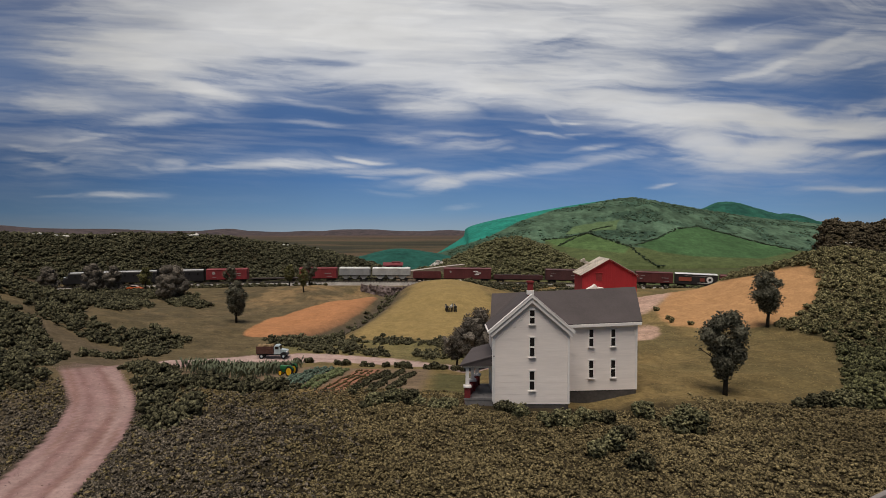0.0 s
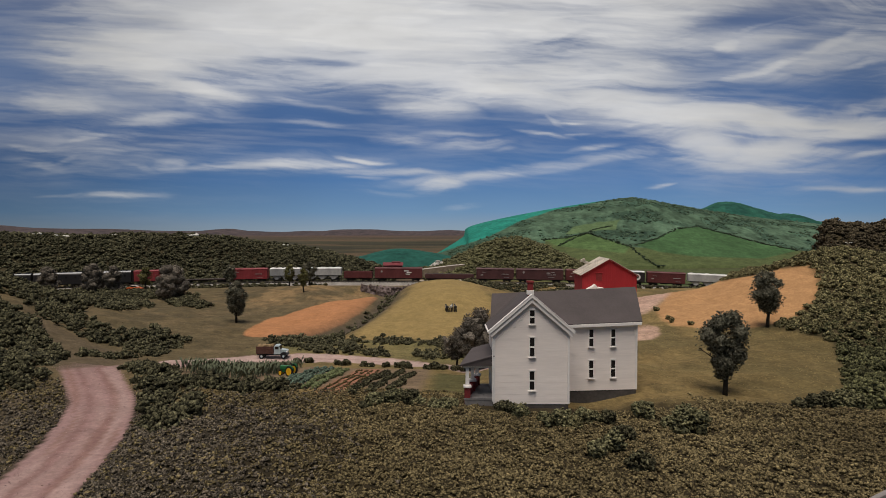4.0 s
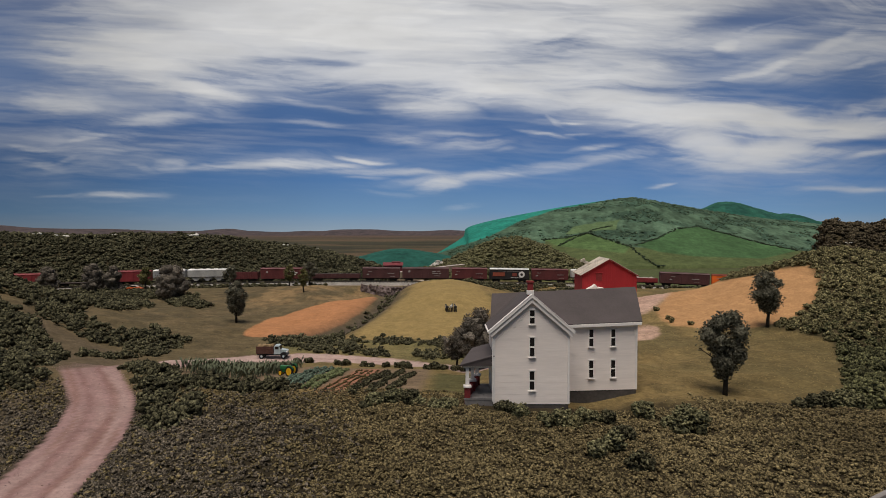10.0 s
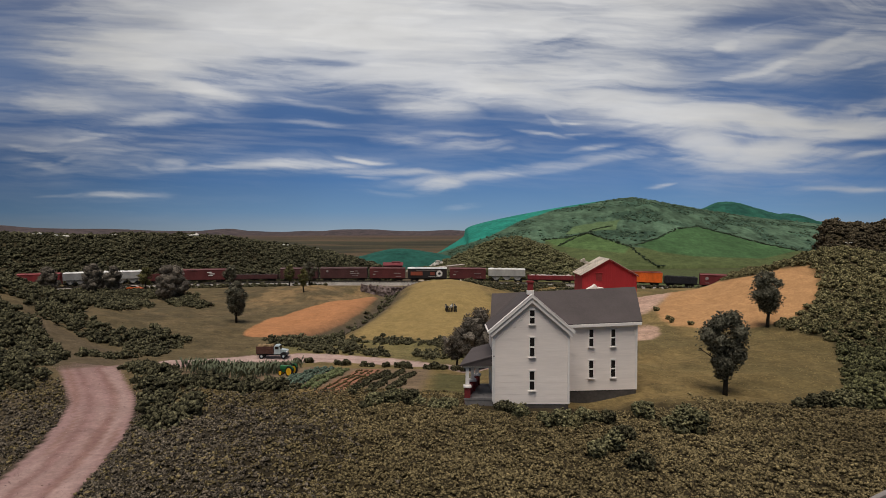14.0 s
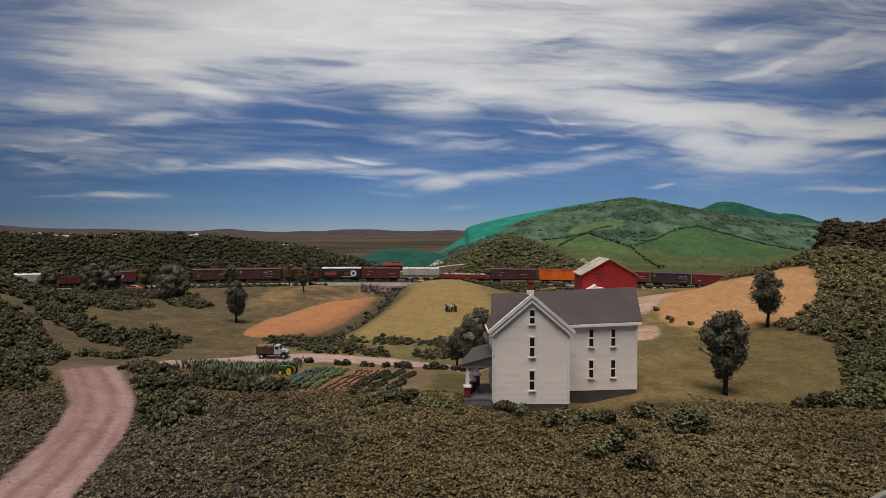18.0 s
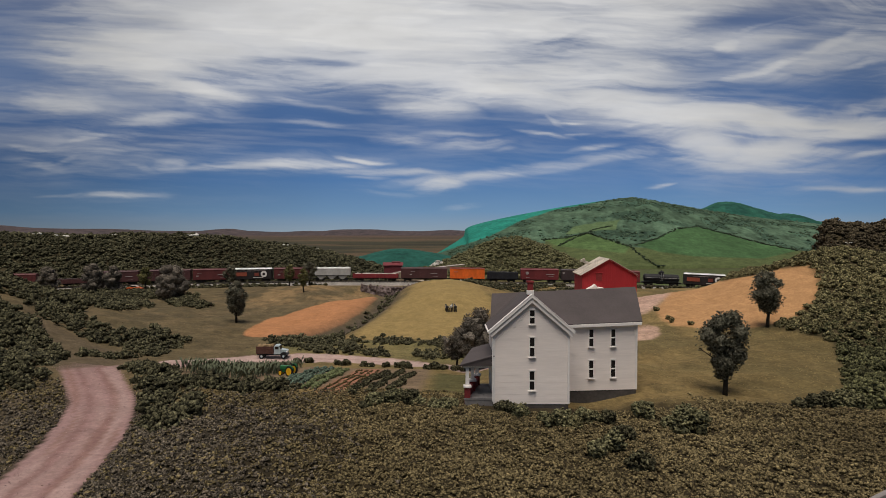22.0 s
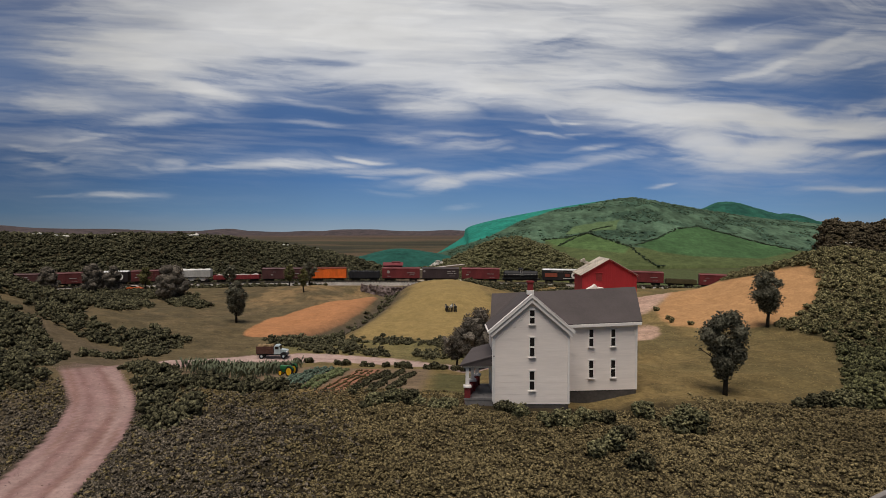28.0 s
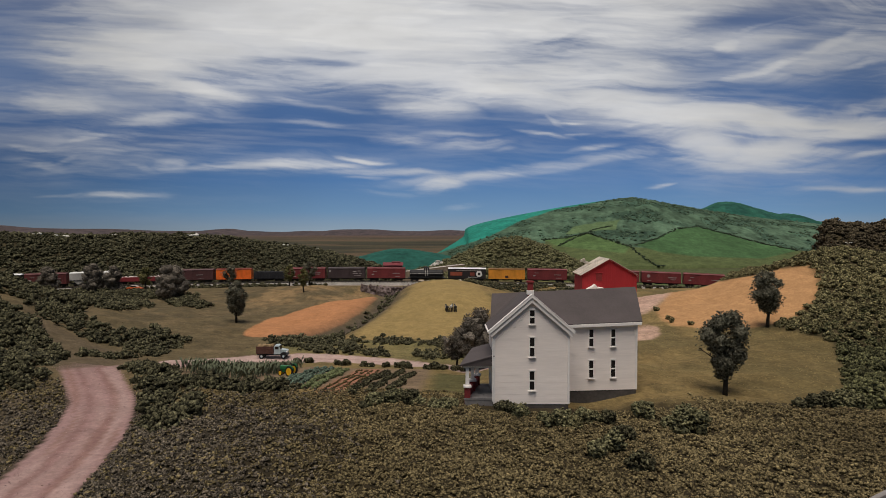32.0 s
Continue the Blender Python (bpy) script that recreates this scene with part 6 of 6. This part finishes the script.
def running_gear(car, length):
    for sx in (-1, 1):
        x = sx * (length / 2 - 2.1)
        g = Geo()
        for y in (-0.95, 0.95):
            g.box(x, y, 0.5, 2.4, 0.16, 0.34, 0.05)
        g.box(x, 0, 0.55, 0.5, 1.9, 0.3)
        tr = part("truck", g, UNDER, car)
        for dx in (-0.85, 0.85):
            w = Geo()
            for y in (-0.75, 0.75):
                w.tube((x + dx, y - 0.06, 0.42), (x + dx, y + 0.06, 0.42), 0.42, n=12)
            w.tube((x + dx, -0.75, 0.42), (x + dx, 0.75, 0.42), 0.08, n=6)
            part("wheelset", w, UNDER, tr)
        part("coupler", Geo().box(sx * (length / 2 + 0.25), 0, 0.8, 0.6, 0.25, 0.25, 0.04), UNDER, car)
    part("underframe", Geo().box(0, 0, 0.82, length - 0.3, 1.0, 0.3, 0.02).box(0.3, -0.7, 0.62, 2.2, 0.5, 0.4, 0.05), UNDER, car)


def box_body(g, l, w, z0, z1):
    """A car body with side ribs."""
    g.box(0, 0, (z0 + z1) / 2, l, w, z1 - z0, 0.04)
    n = int(l / 1.15)
    for i in range(n + 1):
        for sy in (-1, 1):
            g.box(-l / 2 + 0.05 + i * (l - 0.1) / n, sy * w / 2, (z0 + z1) / 2, 0.07, 0.07, z1 - z0 - 0.1)
    return g


def freight_car(kind, colour, l, label, roof=None, marks=()):
    car = thing("freight_car", 0, 0, 0, 0, label, "freight car", "cars of the freight train")
    running_gear(car, l)
    m, w = car_paint(colour), 2.9
    if kind == "box":
        part("body", box_body(Geo(), l, w, 0.95, 4.05), m, car)
        r = Geo().prism([(-w / 2 - 0.06, 4.03), (w / 2 + 0.06, 4.03), (w / 2 + 0.06, 4.13), (0, 4.4), (-w / 2 - 0.06, 4.13)], -l / 2 - 0.04, l / 2 + 0.04, "x")
        r.box(0, 0, 4.45, l - 0.3, 0.5, 0.06)
        part("roof", r, car_paint(roof or tuple(0.035 + 1.15 * c for c in colour)), car)
        for sy in (-1, 1):
            d = part("door", Geo().box(0, sy * (w / 2 + 0.06), 2.45, 2.0, 0.08, 2.9, 0.02), m, car)
            part("door_rail", Geo().box(0.6, sy * (w / 2 + 0.07), 3.97, 4.4, 0.1, 0.08), m, d)
        lad = Geo()
        for sx in (-1, 1):
            for k in range(6):
                lad.box(sx * (l / 2 - 0.35), -w / 2 - 0.08, 1.2 + k * 0.42, 0.45, 0.04, 0.04)
        part("ladder", lad, m, car)
    elif kind == "hopper":
        g = Geo().box(0, 0, 2.95, l, w, 2.1, 0.03)
        for i in range(12):
            for sy in (-1, 1):
                g.box(-l / 2 + 0.1 + i * (l - 0.2) / 11, sy * w / 2, 2.95, 0.1, 0.1, 2.0)
        part("body", g, m, car)
        for k in (-1, 0, 1):
            x = k * l / 3.4
            part("discharge_bay", Geo().prism([(x - l / 7, 1.92), (x + l / 7, 1.92), (x + 0.35, 0.62), (x - 0.35, 0.62)], -w / 2 + 0.25, w / 2 - 0.25), m, car)
        part("side_sill", Geo().box(0, -w / 2, 1.85, l, 0.12, 0.16).box(0, w / 2, 1.85, l, 0.12, 0.16), UNDER, car)
        r = Geo().prism([(-w / 2, 4.0), (w / 2, 4.0), (w / 2, 4.1), (0.6, 4.35), (-0.6, 4.35), (-w / 2, 4.1)], -l / 2, l / 2, "x")
        top = part("roof", r, car_paint(roof or colour), car)
        for i in range(5):
            part("hatch", Geo().box(-l / 2 + (i + 0.5) * l / 5, 0, 4.42, 1.1, 0.8, 0.14, 0.03), car_paint(roof or colour), top)
        part("end_ladder", Geo().box(l / 2 - 0.2, -w / 2 - 0.06, 2.9, 0.06, 0.05, 2.0).box(l / 2 - 0.6, -w / 2 - 0.06, 2.9, 0.06, 0.05, 2.0), m, car)
    elif kind in ("gondola", "flat", "lowhopper"):
        top = {"gondola": 2.3, "flat": 1.35, "lowhopper": 3.1}[kind]
        g = Geo()
        g.box(0, 0, 1.05, l, w, 0.2)
        if kind != "flat":
            for sy in (-1, 1):
                g.box(0, sy * (w / 2 - 0.06), (top + 1) / 2, l, 0.12, top - 1.0, 0.02)
                for i in range(13):
                    g.box(-l / 2 + 0.1 + i * (l - 0.2) / 12, sy * (w / 2 + 0.03), (top + 1) / 2, 0.12, 0.1, top - 1.1)
            for sx in (-1, 1):
                g.box(sx * (l / 2 - 0.06), 0, (top + 1) / 2, 0.12, w, top - 1.0, 0.02)
        part("body", g, m, car)
        if roof:
            rng = np.random.default_rng(int(l * 100))
            n = 70
            pts = np.c_[rng.uniform(-l / 2 + 0.6, l / 2 - 0.6, n), rng.uniform(-1.0, 1.0, n), np.full(n, top - 0.25) + rng.uniform(0, 0.3, n)]
            v, f = strew(pts, rng.uniform(0.3, 0.55, n), TINY, rng)
            np_mesh("load", v, f, car_paint(roof)).parent = car
            part("load_bed", Geo().box(0, 0, (top + 1) / 2 - 0.1, l - 0.4, w - 0.4, top - 1.1), car_paint(roof), car)
    elif kind == "tank":
        part("tank", Geo().tube((-l / 2 + 0.9, 0, 2.4), (l / 2 - 0.9, 0, 2.4), 1.25, n=22).tube((-l / 2 + 0.9, 0, 2.4), (-l / 2 + 0.55, 0, 2.4), 1.25, 0.85, 22)
             .tube((l / 2 - 0.9, 0, 2.4), (l / 2 - 0.55, 0, 2.4), 1.25, 0.85, 22), m, car)
        dome = part("dome", Geo().tube((0, 0, 3.4), (0, 0, 4.35), 0.9, 0.85, 16).tube((0, 0, 4.35), (0, 0, 4.6), 0.85, 0.4, 16), m, car)
        part("valve", Geo().tube((0, 0, 4.55), (0, 0, 4.8), 0.16, n=8), UNDER, dome)
        for x in (-3.2, 3.2):
            part("band", Geo().tube((x - 0.06, 0, 2.4), (x + 0.06, 0, 2.4), 1.29, n=22), UNDER, car)
        for sy in (-1, 1):
            part("handrail", Geo().box(0, sy * 1.36, 2.5, l - 1.6, 0.05, 0.05), LETTER, car)
            part("walkway", Geo().box(0, sy * 1.35, 1.5, l - 0.6, 0.35, 0.08), m, car)
            part("dome_ladder", Geo().box(-0.3, sy * 1.3, 2.9, 0.05, 0.06, 2.6).box(0.3, sy * 1.3, 2.9, 0.05, 0.06, 2.6), LETTER, car)
        part("frame", Geo().box(0, 0, 1.05, l, 1.8, 0.24, 0.02), m, car)
    for shape, x, z, a, b, col in marks:
        x = -x
        for sy in (-1, 1):
            y = sy * (w / 2 + 0.10)
            g = Geo()
            if shape in ("disc", "rivet"):
                g.tube((x, y, z), (x, y + sy * (0.03 if shape == "disc" else 0.05), z), a, n=20)
            else:
                g.box(x, y + sy * 0.01, z, a, 0.03, b)
            part("marking", g, LETTER if col == "w" else DIM_LETTER if col == "d" else car_paint(col), car)
    return car


def diesel(label, cab):
    car = thing("locomotive", 0, 0, 0, 0, label, "locomotive", "locomotives of the freight train")
    l, w = 13.7, 3.1
    running_gear(car, l)
    black, silver = car_paint((0.014, 0.013, 0.014)), car_paint((0.42, 0.42, 0.43))
    x1 = l / 2 - (2.6 if cab else 0.1)
    side = [(-w / 2, 0.75), (w / 2, 0.75), (w / 2, 3.7), (w / 2 - 0.45, 4.25), (0, 4.45), (-w / 2 + 0.45, 4.25), (-w / 2, 3.7)]
    part("body", Geo().prism(side, -l / 2 + 0.1, x1, "x"), black, car)
    part("roof_edge", Geo().prism([(-w / 2 + 0.18, 4.02), (-w / 2 + 0.43, 4.29), (-w / 2 + 0.53, 4.36), (-w / 2 + 0.3, 4.02)], -l / 2 + 0.1, x1, "x")
         .prism([(w / 2 - 0.18, 4.02), (w / 2 - 0.43, 4.29), (w / 2 - 0.53, 4.36), (w / 2 - 0.3, 4.02)], -l / 2 + 0.1, x1, "x"), silver, car)
    if cab:
        g = Geo()
        rows = [(x1, 1.0, 0.0), (x1 + 0.7, 0.98, -0.25), (x1 + 0.75, 0.96, -1.2), (x1 + 1.7, 0.9, -1.45), (x1 + 2.4, 0.62, -1.9)]
        for x, k, dz in rows:
            g.v += [(x, y * k, z if z < 2 else max(2.0, z + dz)) for y, z in side]
        n = len(side)
        for i in range(len(rows) - 1):
            g.f += [(i * n + j, i * n + (j + 1) % n, (i + 1) * n + (j + 1) % n, (i + 1) * n + j) for j in range(n)]
        g.f.append(tuple(range((len(rows) - 1) * n, len(rows) * n)))
        part("nose", g, black, car)
        part("windscreen", Geo().box(x1 + 0.74, 0, 3.45, 0.06, 2.1, 0.55), GLASS, car)
        part("headlight", Geo().tube((x1 + 1.6, 0, 2.75), (x1 + 2.3, 0, 2.7), 0.26, n=14), silver, car)
    for i in range(4):
        for sy in (-1, 1):
            part("porthole", Geo().tube((-5 + i * 2.6, sy * w / 2, 2.9), (-5 + i * 2.6, sy * (w / 2 + 0.04), 2.9), 0.3, n=12), GLASS, car)
    fans = Geo()
    for i in range(4):
        fans.tube((-5.5 + i * 2.2, 0, 4.4), (-5.5 + i * 2.2, 0, 4.6), 0.6, n=14)
    part("fan", fans, black, car)
    return car


def build_train():
    """All vehicles from the front, each with the length it takes on the line."""
    white, cream = (0.66, 0.65, 0.63), (0.27, 0.27, 0.27)
    slogan = [("bar", 2.7, 3.1, 1.2, 0.3, "d"), ("bar", 4.1, 3.25, 1.0, 0.22, "d"), ("bar", 3.0, 2.5, 1.8, 0.2, "d"), ("bar", 4.6, 2.55, 0.8, 0.26, "d"), ("bar", 3.6, 1.75, 2.0, 0.12, "d"), ("disc", -5.2, 3.2, 0.36, 0, "d")]
    streak = [("bar", 2.6, 3.3, 1.5, 0.32, "w"), ("bar", 3.4, 2.8, 1.6, 0.3, "w"), ("bar", 3.0, 2.3, 1.4, 0.26, "w"), ("disc", -5.4, 3.1, 0.34, 0, "d")]
    data = [("bar", -3.6, 3.1, 1.3, 0.12, "d"), ("bar", -4.2, 2.2, 0.8, 0.3, "d"), ("bar", 3.2, 2.55, 2.2, 0.18, "d"), ("bar", 3.6, 1.5, 1.6, 0.1, "d")]
    seal = [("disc", -4.0, 3.0, 0.5, 0, "d"), ("bar", 3.3, 2.7, 2.6, 0.2, "d"), ("bar", 3.6, 2.1, 1.6, 0.14, "d"), ("bar", -3.8, 1.6, 1.2, 0.12, "d")]
    merchant = [("disc", 3.9, 2.5, 1.0, 0, "w"), ("rivet", 3.9, 2.5, 0.42, 0, (0.03, 0.025, 0.025)), ("bar", -3.4, 2.5, 3.8, 1.2, (0.28, 0.07, 0.04)), ("bar", 1.7, 2.45, 1.5, 1.0, (0.2, 0.05, 0.035)), ("bar", 0.4, 3.55, 8.0, 0.12, "d"), ("bar", 2.0, 1.45, 3.2, 0.12, "w")]
    train = [(diesel("black streamlined diesel locomotive with a sloped nose", True), 14.3),
             (diesel("black streamlined diesel booster unit", False), 14.3),
             (diesel("black streamlined diesel booster unit", False), 14.3)]

    def car(kind, colour, taken, label, roof=None, marks=()):
        train.append((freight_car(kind, colour, taken - 0.9, label, roof, marks), taken))
    car("box", REDDISH, 13.7, "bright red boxcar of the freight train", marks=seal)
    car("flat", (0.05, 0.035, 0.03), 15.9, "dark flatcar of the freight train")
    car("box", REDDISH, 12.7, "bright red boxcar of the freight train", marks=data)
    car("hopper", cream, 10.6, "pale grey covered hopper freight car", white)
    car("hopper", (0.36, 0.355, 0.34), 13.0, "light grey covered hopper car with a white roof", (0.72, 0.71, 0.7))
    car("lowhopper", MAROON, 9.9, "maroon open hopper car of the train")
    car("box", MAROON, 16.1, "long maroon boxcar with white slanted lettering bars", marks=streak)
    car("gondola", DARKBROWN, 16.5, "low brown gondola car", (0.05, 0.035, 0.03))
    car("box", DARKBROWN, 12.8, "dark brown boxcar of the freight train", marks=data)
    car("box", DARKBROWN, 15.8, "long dark brown boxcar with white lettering bars", marks=slogan)
    car("box", MAROON, 12.2, "maroon boxcar of the freight train", marks=data)
    car("box", (0.022, 0.018, 0.018), 13.4, "black boxcar with a white roof and round white emblem", (0.72, 0.72, 0.72), merchant)
    car("box", MAROON, 12.5, "maroon boxcar of the freight train", marks=data)
    car("hopper", (0.4, 0.39, 0.37), 12.6, "light grey covered hopper freight car", white)
    car("gondola", REDDISH, 15.5, "low red gondola car with a pale load", (0.5, 0.42, 0.4))
    car("box", DARKBROWN, 15.7, "long dark brown boxcar of the train", marks=data)
    car("box", (0.75, 0.14, 0.02), 12.0, "bright orange boxcar of the freight train", (0.2, 0.05, 0.03), data[:1])
    car("lowhopper", (0.018, 0.018, 0.022), 10.7, "black open hopper car", (0.02, 0.02, 0.022))
    car("box", OXIDE, 12.9, "red boxcar with white lettering bars", marks=seal)
    car("box", (0.05, 0.034, 0.036), 12.6, "dark grey-brown boxcar with white lettering bars", marks=slogan)
    car("box", OXIDE, 13.0, "red boxcar with white lettering bars", marks=data)
    car("tank", (0.016, 0.016, 0.018), 12.9, "black tank car with a dome")
    car("box", (0.022, 0.018, 0.018), 13.0, "black boxcar with a white roof and round white emblem", (0.72, 0.72, 0.72), merchant)
    car("box", (0.62, 0.25, 0.03), 12.5, "yellow-orange refrigerator car of the train", (0.2, 0.11, 0.04), [("bar", 0, 1.7, 1.0, 0.8, (0.05, 0.02, 0.015))])
    car("box", OXIDE, 13.4, "red-brown boxcar of the freight train", marks=data)
    car("gondola", (0.075, 0.06, 0.028), 10.1, "olive brown gondola car")
    car("box", OXIDE, 12.6, "red-brown boxcar of the freight train", marks=data)
    car("box", OXIDE, 12.9, "red-brown boxcar with a round emblem", marks=seal)
    car("box", OXIDE, 13.0, "red-brown boxcar of the freight train", marks=data)
    return train


TRAIN = build_train()
NOSE = 98.9            # the front coupler's place on the line at the start


def run(t):
    """Metres travelled after t seconds; the train gathers speed."""
    return 5.282 * t + 0.06424 * t * t - 0.000579 * t ** 3


def motions():
    at = NOSE
    for car, taken in TRAIN:
        mid = at - taken / 2
        at -= taken
        rows = []
        for t in range(0, 33):
            s = mid + run(t)
            fx, fy, fz = track(s + taken * 0.33)
            bx, by, bz = track(s - taken * 0.33)
            way = math.atan2(fy - by, fx - bx)
            pitch = math.atan2(fz - bz, math.hypot(fx - bx, fy - by))
            rows.append((t, pose((fx + bx) / 2 * S, (fy + by) / 2 * S, (fz + bz) / 2 * S, 0, -math.degrees(pitch), math.degrees(way))))
        walk(car, rows)


motions()
